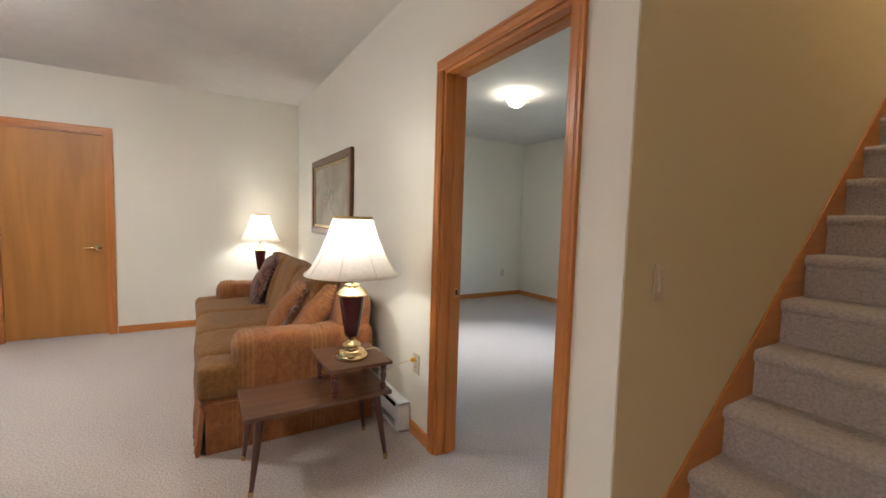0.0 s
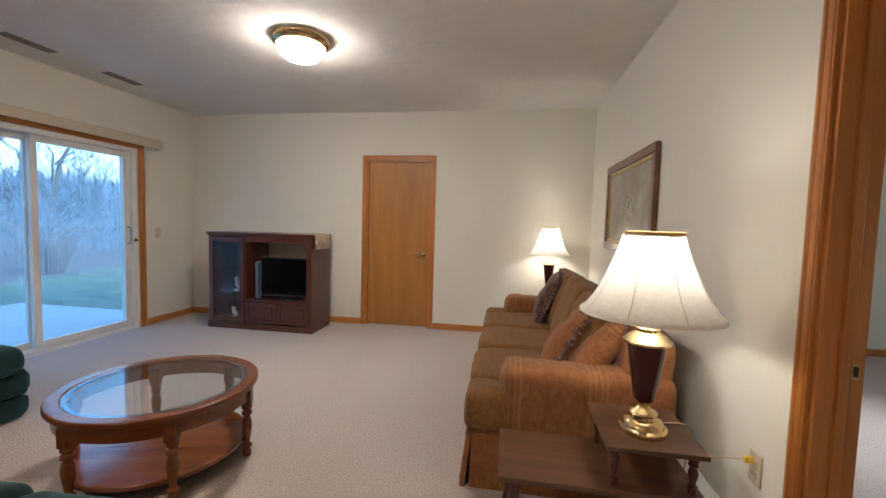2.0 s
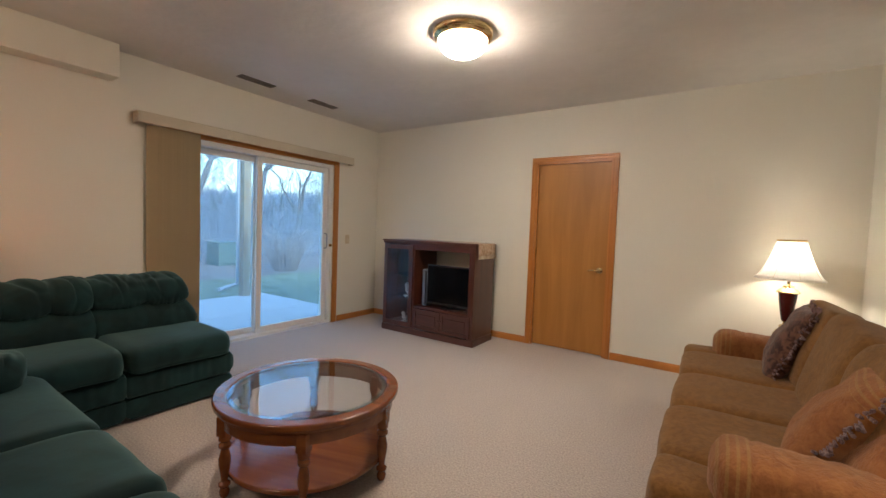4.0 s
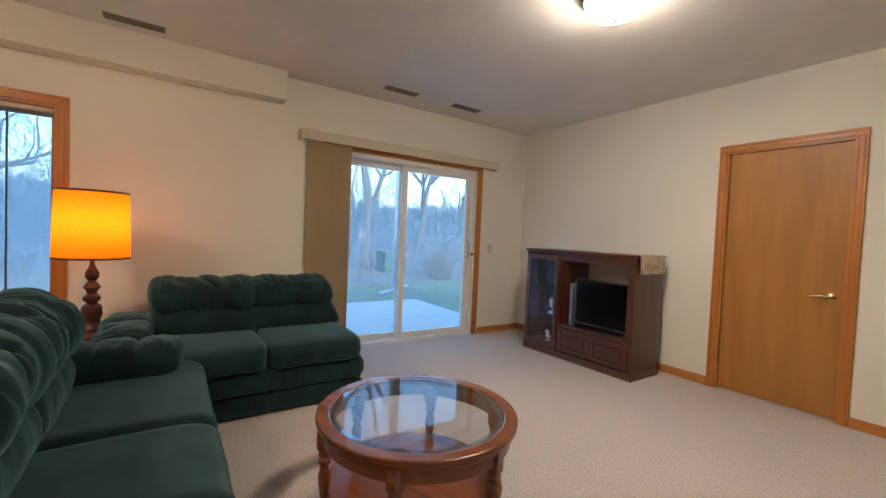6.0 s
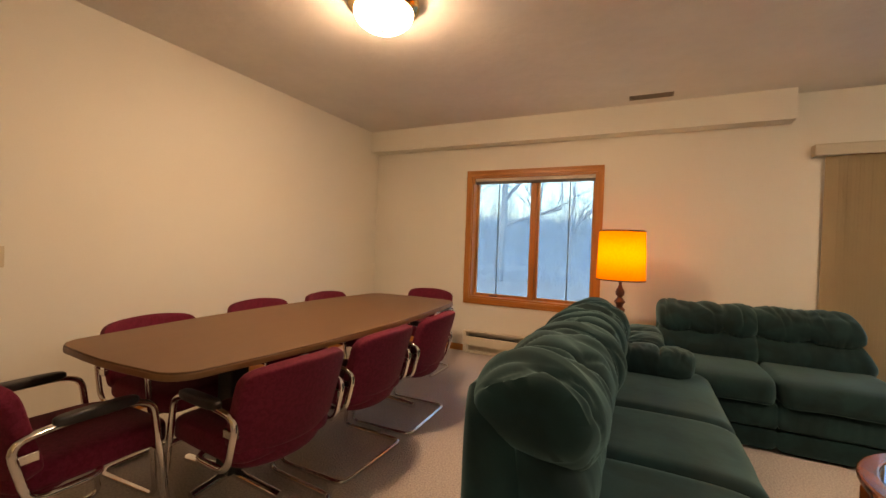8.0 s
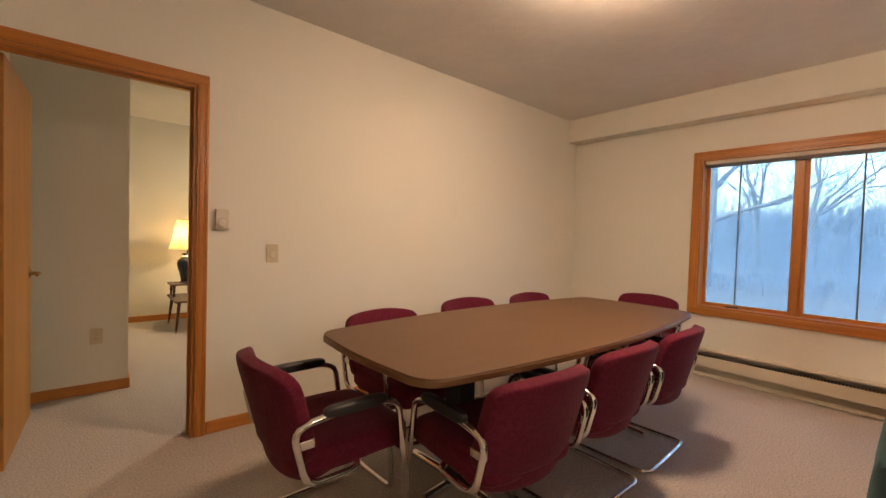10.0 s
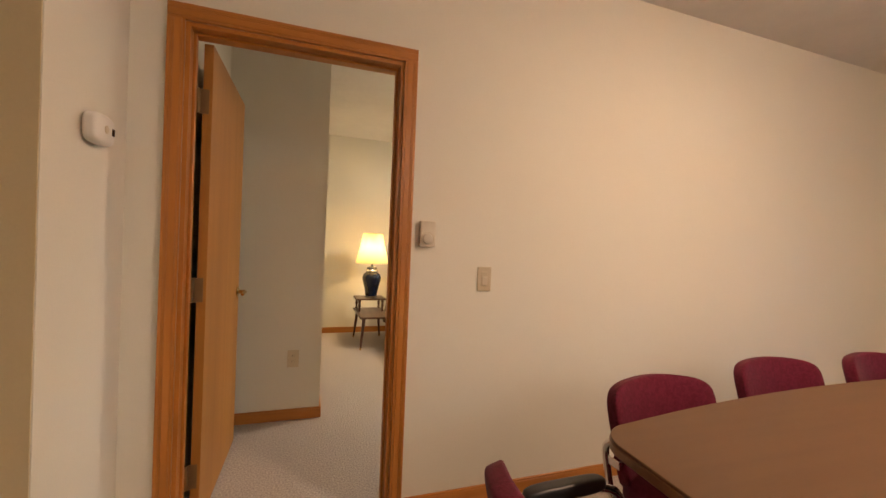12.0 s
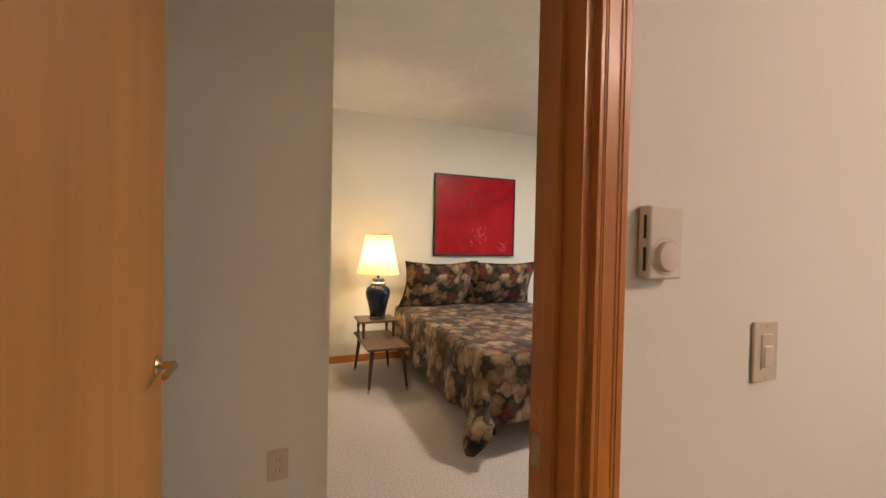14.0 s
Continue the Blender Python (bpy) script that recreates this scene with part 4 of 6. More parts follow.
def urn_lamp(m):
    t = thing("table_lamp", "brass and maroon urn table lamp with lit white bell shade", "table lamp", m, "urn table lamps")
    part("base", lathe([(0.085, 0), (0.088, 0.008), (0.085, 0.018), (0.074, 0.024), (0.072, 0.034), (0.064, 0.046), (0.046, 0.052), (0.044, 0.062), (0.050, 0.070), (0.044, 0.080), (0.026, 0.088), (0.020, 0.10), (0.026, 0.112), (0.032, 0.118), (0.0, 0.12)], 36), M_BRASS, t, "stepped polished brass base")
    part("urn", lathe([(0.030, 0.115), (0.036, 0.125), (0.048, 0.19), (0.060, 0.27), (0.068, 0.335), (0.0, 0.337)], 36), M_MAROON, t, "glossy dark maroon urn body")
    part("cap", lathe([(0.066, 0.332), (0.082, 0.336), (0.084, 0.344), (0.074, 0.352), (0.066, 0.362), (0.050, 0.370), (0.040, 0.378), (0.042, 0.39), (0.030, 0.396), (0.012, 0.40), (0.012, 0.50), (0.0, 0.50)], 36), M_BRASS, t, "stepped polished brass cap")
    sh = shell([(0.242, 0.443), (0.222, 0.463), (0.190, 0.51), (0.160, 0.57), (0.132, 0.64), (0.112, 0.70), (0.101, 0.742)], 48)
    s = part("shade", sh, M_SHADE, t, "white pleated bell shade glowing from within")
    part("top_trim", shell([(0.103, 0.728), (0.1035, 0.742), (0.102, 0.745)], 48), M_TRIM, s)
    part("bottom_trim", shell([(0.2435, 0.441), (0.2425, 0.449), (0.236, 0.456)], 48), M_SHADE, s)
    for k in range(8):
        a = 2 * math.pi * k / 8 + 0.2
        pts = [((r + 0.0012) * math.cos(a), (r + 0.0012) * math.sin(a), z) for r, z in ((0.242, 0.443), (0.222, 0.463), (0.190, 0.51), (0.160, 0.57), (0.132, 0.64), (0.112, 0.70), (0.101, 0.742))]
        part("seam", tube(pts, 0.0012, 6), M_SEAM, s)
    return t


M_SEAM = cloth_shade("shade_seam", (0.66, 0.58, 0.44), 0.28)
lamp_a = urn_lamp(pose(2.107, 2.95, 0.53))
copy_thing(lamp_a, pose(2.03, 5.90, 0.53) @ Matrix.Diagonal((0.89, 0.89, 1, 1)))

# lamp cord to the wall outlet
cord = thing("lamp_cord", "thin pale lamp cord with a yellow plug in the outlet", "cord")
part("wire", tube(bend([(2.15, 3.0, 0.538), (2.28, 3.03, 0.536), (2.33, 3.06, 0.50), (2.36, 3.20, 0.20), (2.40, 3.30, 0.12), (2.41, 3.22, 0.24), (2.37, 3.14, 0.33), (2.43, 3.03, 0.42), (2.475, 2.955, 0.455)], 0.05), 0.003, 8), M_IVORY, cord)
part("plug", boxes((2.462, 2.493, 2.945, 2.965, 0.445, 0.468)), material("yellow_plug", (0.75, 0.5, 0.05), 0.4), cord, "yellow plug", 0.004)

# ---- brown sofa ----
M_SOFA = fabric("brown_chenille", (0.170, 0.081, 0.024), (0.220, 0.108, 0.032), 40, 0.9, 0.12, (1, 1, 1), 0.3)


def striped_fabric():
    """Rust, ochre and brown mottled weave with a band of narrow stripes across it."""
    m = fabric("rust_weave", (0.215, 0.080, 0.028), (0.310, 0.130, 0.046), 30, 0.9, 0.12, (1, 1, 0.6), 0.5, 0.3, 0.7)
    t = m.node_tree
    co = next(k for k in t.nodes if k.bl_idname == "ShaderNodeTexCoord")
    sep = t.nodes.new("ShaderNodeSeparateXYZ")
    t.links.new(co.outputs["Object"], sep.inputs[0])
    wave = t.nodes.new("ShaderNodeMath")
    wave.operation = "PINGPONG"
    wave.inputs[1].default_value = 0.013
    t.links.new(sep.outputs[0], wave.inputs[0])
    thin = t.nodes.new("ShaderNodeMath")
    thin.operation = "GREATER_THAN"
    thin.inputs[1].default_value = 0.0085
    t.links.new(wave.outputs[0], thin.inputs[0])
    band = t.nodes.new("ShaderNodeMath")
    band.operation = "PINGPONG"
    band.inputs[1].default_value = 0.20
    t.links.new(sep.outputs[0], band.inputs[0])
    inband = t.nodes.new("ShaderNodeMath")
    inband.operation = "GREATER_THAN"
    inband.inputs[1].default_value = 0.145
    t.links.new(band.outputs[0], inband.inputs[0])
    both = t.nodes.new("ShaderNodeMath")
    both.operation = "MULTIPLY"
    t.links.new(thin.outputs[0], both.inputs[0])
    t.links.new(inband.outputs[0], both.inputs[1])
    half = t.nodes.new("ShaderNodeMath")
    half.operation = "MULTIPLY"
    half.inputs[1].default_value = 0.38
    t.links.new(both.outputs[0], half.inputs[0])
    mix = t.nodes.new("ShaderNodeMix")
    mix.data_type = "RGBA"
    mix.inputs[7].default_value = (0.34, 0.22, 0.08, 1)
    old = next(k for k in t.nodes if k.bl_idname == "ShaderNodeMix" and k != mix)
    t.links.new(half.outputs[0], mix.inputs[0])
    t.links.new(old.outputs[2], mix.inputs[6])
    scaler = next(k for k in t.nodes if k.bl_idname == "ShaderNodeVectorMath" and k.operation == "SCALE")
    t.links.new(mix.outputs[2], scaler.inputs[0])
    return m


M_RUST = striped_fabric()
M_PILLOW = fabric("plum_brocade", (0.045, 0.018, 0.014), (0.15, 0.07, 0.045), 30, 0.85, 0.3, (1, 1, 1), 0.3)
M_FRINGE = fabric("mauve_fringe", (0.10, 0.055, 0.06), (0.30, 0.20, 0.20), 70, 0.95, 0.2, (1, 1, 1), 0.6)


def brown_sofa():
    """Along y; it faces -x; local origin at the floor of the front south corner."""
    t = thing("sofa", "brown and rust chenille three-seat sofa with skirt and loose cushions", "sofa", pose(1.42, 3.27, 0))
    L, D = 2.14, 0.94
    # pleated skirt as a wavy sheet with thickness
    pts = []
    n = 150
    for i in range(n + 1):
        s = i / n
        pts.append((0.012 * math.sin(s * 160) * (0.4 + 0.6 * abs(math.sin(s * 9))), L * s))
    bm = slab([(x, y) for x, y in pts] + [(x + 0.02, y) for x, y in reversed(pts)], 0.004, 0.27)
    for v in bm.verts:
        v.co.x -= 0.03 * (v.co.z < 0.1)
    part("front_skirt", bm, M_RUST, t)
    for y0, y1 in ((0.002, 0.02), (L - 0.02, L - 0.002)):
        bm = boxes((0.02, D, y0, y1, 0.004, 0.27))
        part("side_skirt", bm, M_RUST, t)
    part("base", boxes((0.02, D - 0.02, 0.02, L - 0.02, 0.06, 0.30)), M_RUST, t, "", 0.02)
    part("welt", tube([(0.0, 0.0, 0.272), (0.0, L, 0.272)], 0.008, 8), M_RUST, t)
    # arms: upright padded blocks with a soft flat top
    for k, y0 in ((0, 0.0), (1, L - 0.22)):
        side = [(0.012, 0.25), (0.0, 0.42), (-0.010, 0.548), (0.012, 0.600), (0.07, 0.618), (0.15, 0.618), (0.208, 0.600), (0.230, 0.548), (0.22, 0.42), (0.208, 0.25)]
        bm = swept_pad(0.17, D - 0.01, [(y0 + y, z) for y, z in side], plain_swell(3.0 + k, 0.014), 50, 44, 0.05)
        part("arm", bm, M_RUST, t)
    # back frame
    bm = cushion(0.24, L - 0.06, 0.62, 0.2, 12, 0.01, 5, 5)
    part("back_frame", moved(bm, pose(D - 0.13, L / 2, 0.50, 0, 6, 0)), M_RUST, t)
    # seats, the outer ones wrapping in front of the arms
    w = (L - 0.44) / 3
    for i in range(3):
        y = 0.22 + w * (i + 0.5)
        ww = w + (0.10 if i != 1 else 0.0)
        bm = cushion(0.70, w - 0.004, 0.20, 0.30, 14, 0.012, 7 + i, 6)
        part("seat_cushion", moved(bm, pose(0.33, y, 0.385)), M_SOFA, t)
    for k, y in ((0, 0.12), (1, L - 0.12)):
        bm = cushion(0.22, 0.25, 0.19, 0.35, 10, 0.012, 9 + k, 7)
        part("cushion_corner", moved(bm, pose(0.09, y, 0.38)), M_SOFA, t)
    # back cushions
    for i in range(3):
        y = 0.22 + w * (i + 0.5)
        bm = cushion(0.22, w + 0.02, 0.50, 0.42, 14, 0.03, 11 + i, 5)
        part("back_cushion", moved(bm, pose(0.66, y, 0.66, 0, 16, 0)), M_SOFA, t)
    return t


brown_sofa()


def throw_pillow(m, mat, label, fringe=False):
    t = thing("throw_pillow", label, "pillow", m)
    bm = plump(0.50, 0.50, 0.17, 0.08, 20, 0.0, 2.0)
    part("cover", bm, mat, t)
    if fringe:
        bm = bmesh.new()
        rnd = random.Random(4)
        for side in range(4):
            for i in range(34):
                u = -0.23 + 0.46 * i / 33
                p = {0: (u, -0.225), 1: (u, 0.225), 2: (-0.225, u), 3: (0.225, u)}[side]
                o = {0: (0, -1), 1: (0, 1), 2: (-1, 0), 3: (1, 0)}[side]
                a = Vector((*p, 0))
                b = a + Vector((o[0] * 0.038 + rnd.uniform(-0.012, 0.012), o[1] * 0.038 + rnd.uniform(-0.012, 0.012), rnd.uniform(-0.02, 0.02)))
                tube([a, b], 0.005, 5, bm, 0.007)
        part("fringe", bm, M_FRINGE, t, "mauve tufted fringe")
    return t


throw_pillow(pose(1.95, 4.98, 0.65, 0, -68, -6), M_PILLOW, "dark plum brocade pillow leaning in the sofa's corner", True)
throw_pillow(pose(1.95, 3.80, 0.62, 0, -58, -14), M_RUST, "rust woven pillow with a mauve fringe on the sofa", True)
throw_pillow(pose(2.06, 3.62, 0.63, 0, -60, -8), M_RUST, "large rust striped pillow against the sofa back")

# ---- framed picture over the sofa ----
pic = thing("framed_picture", "faded botanical print in a broad brown and gilt frame", "picture", pose(2.498, 4.72, 1.465, 0, 0, 0))
PW, PH = 1.26, 0.735
M_FRAME = wood("walnut_frame", (0.09, 0.035, 0.015), (0.17, 0.07, 0.03), 1, 0.35, 4, 0.4)
for y0, y1, z0, z1 in ((-PW / 2, PW / 2, PH / 2 - 0.065, PH / 2), (-PW / 2, PW / 2, -PH / 2, -PH / 2 + 0.065), (-PW / 2, -PW / 2 + 0.065, -PH / 2 + 0.065, PH / 2 - 0.065), (PW / 2 - 0.065, PW / 2, -PH / 2 + 0.065, PH / 2 - 0.065)):
    part("frame_rail", boxes((-0.035, -0.0, y0, y1, z0, z1)), M_FRAME, pic, "", 0.008, 3)
M_GILT = material("gilt", (0.5, 0.36, 0.16), 0.35, 0.7, 0.1, 60, 0.1)
i0, j0 = PW / 2 - 0.065, PH / 2 - 0.065
for y0, y1, z0, z1 in ((-i0, i0, j0 - 0.025, j0), (-i0, i0, -j0, -j0 + 0.025), (-i0, -i0 + 0.025, -j0 + 0.025, j0 - 0.025), (i0 - 0.025, i0, -j0 + 0.025, j0 - 0.025)):
    part("gilt_slip", boxes((-0.024, -0.002, y0, y1, z0, z1)), M_GILT, pic, "", 0.004)
M_PRINT = fabric("faded_print", (0.30, 0.27, 0.21), (0.46, 0.43, 0.36), 3.0, 0.25, 0.0, (1, 1, 1), 0.0, 0.35, 0.75)
part("print", boxes((-0.012, -0.004, -i0 + 0.025, i0 - 0.025, -j0 + 0.025, j0 - 0.025)), M_PRINT, pic)
rnd = random.Random(12)
bm = bmesh.new()
for i in range(40):
    y, z = rnd.gauss(0, 0.10), rnd.gauss(-0.02, 0.07)
    tube([(-0.0125, y, z), (-0.0125, y + rnd.uniform(-0.05, 0.05), z + rnd.uniform(-0.05, 0.05))], 0.004, 5, bm, 0.001)
tagged(part("drawing", bm, material("pale_ink", (0.55, 0.52, 0.46), 0.5), pic, "pale drawn flower sprays"), "", "", "", "stuff")

# ---- green reclining sectional ----
def recliner(name, label, m, seats, seat_w, arms, lean, puffs, puff, crease, low=0.0, taper=0.0, wrap=0.0, arm_mid=0.59, arm_half=0.27):
    """Faces +y; the back stands at y = 0; x runs along the seats from 0. lean tips the back's top rearwards."""
    t = thing(name, label, "sofa", m)
    L = seats * seat_w

    def tip(profile):
        return [(y - lean * max(0.0, z - 0.42), z - low * max(0.0, z - 0.45) / 0.45) for y, z in profile]
    back = [(0.0, 0.03), (0.0, 0.50), (0.005, 0.76), (0.03, 0.82), (0.10, 0.82), (0.16, 0.74), (0.21, 0.55), (0.23, 0.40), (0.23, 0.03)]
    back = [(y, z) for y, z in tip(back)]
    part("back_panel", swept_pad(0.002, L - 0.002, back, plain_swell(1.0, 0.004), 30, 36, 0.012, taper), M_GREEN, t, "flat upholstered back")
    pillow = tip([(0.10, 0.70), (0.035, 0.765), (0.045, 0.835), (0.11, 0.885), (0.20, 0.915), (0.29, 0.905), (0.365, 0.855), (0.40, 0.78), (0.385, 0.71), (0.34, 0.66), (0.26, 0.65), (0.16, 0.68)])
    lumbar = tip([(0.16, 0.70), (0.28, 0.685), (0.35, 0.62), (0.375, 0.54), (0.355, 0.455), (0.28, 0.40), (0.16, 0.40)])
    seat = [(0.22, 0.30), (0.22, 0.40), (0.26, 0.452), (0.40, 0.462), (0.62, 0.462), (0.79, 0.455), (0.862, 0.428), (0.885, 0.375), (0.872, 0.325), (0.83, 0.30), (0.5, 0.29)]
    foot = [(0.78, 0.150), (0.78, 0.31), (0.835, 0.31), (0.848, 0.28), (0.850, 0.20), (0.846, 0.160), (0.81, 0.150)]
    kick = [(0.76, 0.02), (0.76, 0.148), (0.825, 0.15), (0.838, 0.13), (0.840, 0.06), (0.836, 0.02)]
    for i in range(seats):
        a, b = seat_w * i, seat_w * (i + 1)
        tp = taper if i == 0 else 0.0
        front = a - (wrap if i == 0 else 0.0)
        part("base", boxes((front + 0.006, b - 0.006, 0.10, 0.80, 0.03, 0.31)), M_GREEN, t, "", 0.012)
        part("kick_panel", swept_pad(front + 0.005, b - 0.005, kick, plain_swell(i + 2.0, 0.003), 24, 24, 0.012), M_GREEN, t)
        part("footrest_panel", swept_pad(front + 0.004, b - 0.004, foot, puckers(i + 3.0, 0.007), 70, 26, 0.016), M_GREEN, t)
        part("seat_cushion", swept_pad(front + 0.002, b - 0.002, seat, soft_swell(i + 5.0, 0.009), 40, 40, 0.06, 0.0, 0.0, 2, 0.42), M_GREEN, t)
        part("lumbar_cushion", swept_pad(a + 0.002, b - 0.002, lumbar, plain_swell(i + 8.0, 0.010), 30, 34, 0.05, tp), M_GREEN, t)
        part("back_pillow", swept_pad(a - 0.004, b + 0.004, pillow, gathers(puffs[i], puff, crease, 11 + 3.1 * i), 90, 64, 0.075, tp, 0.022, puffs[i], 0.17), M_GREEN, t, "tufted pillow top with gathered folds")
    for x in arms:
        part("arm_base", boxes((x - 0.10, x + 0.10, 0.12, arm_mid + arm_half - 0.05, 0.03, 0.49)), M_GREEN, t, "", 0.03)
        pad = [(-0.12, 0.47), (-0.135, 0.53), (-0.11, 0.60), (-0.04, 0.625), (0.04, 0.625), (0.11, 0.60), (0.135, 0.53), (0.12, 0.47)]
        bm = swept_pad(-arm_half, arm_half, pad, gathers(3, 0.030, 0.010, 40 + x), 60, 40, 0.07)
        part("arm_pad", moved(bm, pose(x, arm_mid, 0, 0, 0, 90)), M_GREEN, t, "puffy stuffed arm pad")
        part("arm_rear", moved(cushion(0.24, 0.34, 0.16, 0.5, 12, 0.016, 6, 8, None), pose(x, 0.26, 0.53)), M_GREEN, t)
    return t


recliner("reclining_sofa", "dark green velvet reclining sofa with tufted pillow backs", pose(-1.0, 1.508, 0), 3, 0.583, (-0.12,), 0.0, (2, 2, 2), 0.048, 0.021, 0.0, 0.0, 0.29, 0.50, 0.26)
recliner("loveseat", "dark green velvet loveseat with gathered back cushions", pose(-2.19, 3.405, 0, 0, 0, -90), 2, 0.64, (1.40,), 0.30, (2, 3), 0.011, 0.013, 0.075, 0.07)

# round lamp table and amber lamp in the corner
rt = thing("pedestal_table", "small round dark pedestal table with scalloped edge", "side table", pose(-1.92, 1.82, 0))
ro = [((0.235 + 0.008 * math.cos(24 * a)) * math.cos(a), (0.235 + 0.008 * math.cos(24 * a)) * math.sin(a)) for a in [2 * math.pi * i / 144 for i in range(144)]]
part("top", slab(ro, 0.50, 0.525), M_CHERRY_X, rt, "", 0.004)
part("pedestal", lathe([(0.05, 0.06), (0.055, 0.10), (0.03, 0.14), (0.045, 0.22), (0.05, 0.28), (0.028, 0.36), (0.04, 0.40), (0.03, 0.44), (0.06, 0.50)], 20), M_CHERRY, rt)
for k in range(3):
    a = math.radians(120 * k + 20)
    part("foot", tube(bend([(0.02 * math.cos(a), 0.02 * math.sin(a), 0.12), (0.12 * math.cos(a), 0.12 * math.sin(a), 0.09), (0.22 * math.cos(a), 0.22 * math.sin(a), 0.018)], 0.06), 0.022, 10, None, 0.016), M_CHERRY, rt)
fl = thing("table_lamp", "turned dark wood table lamp with glowing amber drum shade", "table lamp", pose(-1.92, 1.82, 0.525))
part("base", lathe([(0.062, 0.0), (0.066, 0.01), (0.060, 0.02), (0.050, 0.03), (0.044, 0.06), (0.056, 0.10), (0.050, 0.15), (0.026, 0.17), (0.044, 0.19), (0.044, 0.21), (0.024, 0.23), (0.030, 0.25), (0.046, 0.27), (0.030, 0.295), (0.018, 0.31), (0.034, 0.33), (0.036, 0.36), (0.020, 0.39), (0.012, 0.41), (0.012, 0.44), (0.0, 0.44)], 24), M_CHERRY, fl, "stacked turned beads of dark wood")
part("stem", lathe([(0.008, 0.44), (0.008, 0.60), (0.0, 0.60)], 12), M_BRASS, fl)
s = part("shade", shell([(0.192, 0.452), (0.187, 0.66), (0.180, 0.868)], 48), M_SHADE_AMBER, fl, "amber cloth drum shade lit from within")
M_BRAID = material("brown_braid", (0.06, 0.025, 0.012), 0.8)
part("bottom_trim", shell([(0.1935, 0.449), (0.1935, 0.461)], 48), M_BRAID, s)
part("top_trim", shell([(0.182, 0.858), (0.1815, 0.870)], 48), M_BRAID, s)


# ---- ceiling lights, vents, plates ----
def flush_light(x, y, r, drop, mat, ring=True):
    t = thing("ceiling_light", "lit frosted glass dome ceiling light on a brass ring" if ring else "lit low white dome ceiling light", "ceiling light", pose(x, y, H))
    if ring:
        part("ring", lathe([(r * 0.6, 0), (r, -0.002), (r * 1.0, -0.018), (r * 0.96, -0.03), (r * 0.98, -0.04), (r * 0.90, -0.055), (r * 0.84, -0.06), (r * 0.6, -0.05)], 48), M_BRASS, t, "stepped polished brass ring")
    else:
        part("canopy", lathe([(r * 0.9, 0), (r * 0.95, -0.004), (r * 0.95, -0.02), (r * 0.5, -0.022)], 40), M_WHITE_PL, t)
    z0 = -0.056 if ring else -0.02
    rr = r * 0.83 if ring else r
    prof = [(rr * math.cos(a), z0 - (drop + z0) * math.sin(a)) for a in [math.radians(90 * i / 10) for i in range(11)]]
    part("dome", lathe(prof, 40), mat, t, "glowing frosted glass dome")
    if ring:
        part("finial", lathe([(0.0, -drop - 0.012), (0.008, -drop - 0.010), (0.011, -drop - 0.003), (0.006, -drop + 0.004), (0.0, -drop + 0.004)], 14), M_BRASS, t)
    return t


flush_light(0.035, 4.215, 0.205, 0.165, M_DOME)
flush_light(-0.13, 0.585, 0.205, 0.165, M_DOME_S)
flush_light(4.27, 4.22, 0.105, 0.14, M_DOME_BED, False)
flush_light(-0.5, -3.0, 0.155, 0.10, M_DOME_BED, False)


def ceiling_vent(x, y0, y1):
    t = thing("ceiling_vent", "narrow brown slotted metal register in the ceiling", "vent", None, "ceiling vents")
    part("frame", boxes((x - 0.05, x + 0.05, y0, y0 + 0.012, H - 0.006, H), (x - 0.05, x + 0.05, y1 - 0.012, y1, H - 0.006, H), (x - 0.05, x - 0.038, y0 + 0.012, y1 - 0.012, H - 0.006, H), (x + 0.038, x + 0.05, y0 + 0.012, y1 - 0.012, H - 0.006, H)), M_VENT, t)
    part("backing", boxes((x - 0.038, x + 0.038, y0 + 0.012, y1 - 0.012, H - 0.002, H)), M_DARK, t)
    for i in range(5):
        sx = x - 0.032 + i * 0.016
        part("slat", boxes((sx - 0.004, sx + 0.004, y0 + 0.012, y1 - 0.012, H - 0.005, H - 0.002)), M_VENT, t)


ceiling_vent(-2.21, 1.82, 2.17)
ceiling_vent(-2.17, 3.89, 4.24)
ceiling_vent(-2.17, 4.68, 5.03)


def plate(m, kind, label, cat):
    """On a wall, facing local -y."""
    t = thing("wall_outlet" if kind == "outlet" else "light_switch", label, cat, m)
    part("cover", boxes((-0.036, 0.036, -0.006, 0, -0.058, 0.058)), M_IVORY, t, "", 0.004)
    if kind == "outlet":
        for z in (-0.02, 0.02):
            s = part("socket", boxes((-0.016, 0.016, -0.008, -0.004, z - 0.014, z + 0.014)), M_IVORY if "brown" not in label else M_DARK, t, "", 0.004)
            part("slot", boxes((-0.007, -0.005, -0.0088, -0.0078, z - 0.005, z + 0.006), (0.005, 0.007, -0.0088, -0.0078, z - 0.005, z + 0.006)), M_DARK, s)
    else:
        part("rocker_frame", boxes((-0.017, 0.017, -0.0085, -0.004, -0.034, 0.034)), M_IVORY, t, "", 0.002)
        bm = boxes((-0.0135, 0.0135, -0.012, -0.006, -0.030, 0.012))
        part("rocker", bm, M_HEATER, t, "", 0.003)
    for z in (-0.05, 0.05):
        part("screw", lathe([(0.003, 0), (0.003, 0.0012), (0.0, 0.0015)], 8), M_IVORY, t).matrix_basis = pose(0, -0.006, z, 90, 0, 0)
    return t


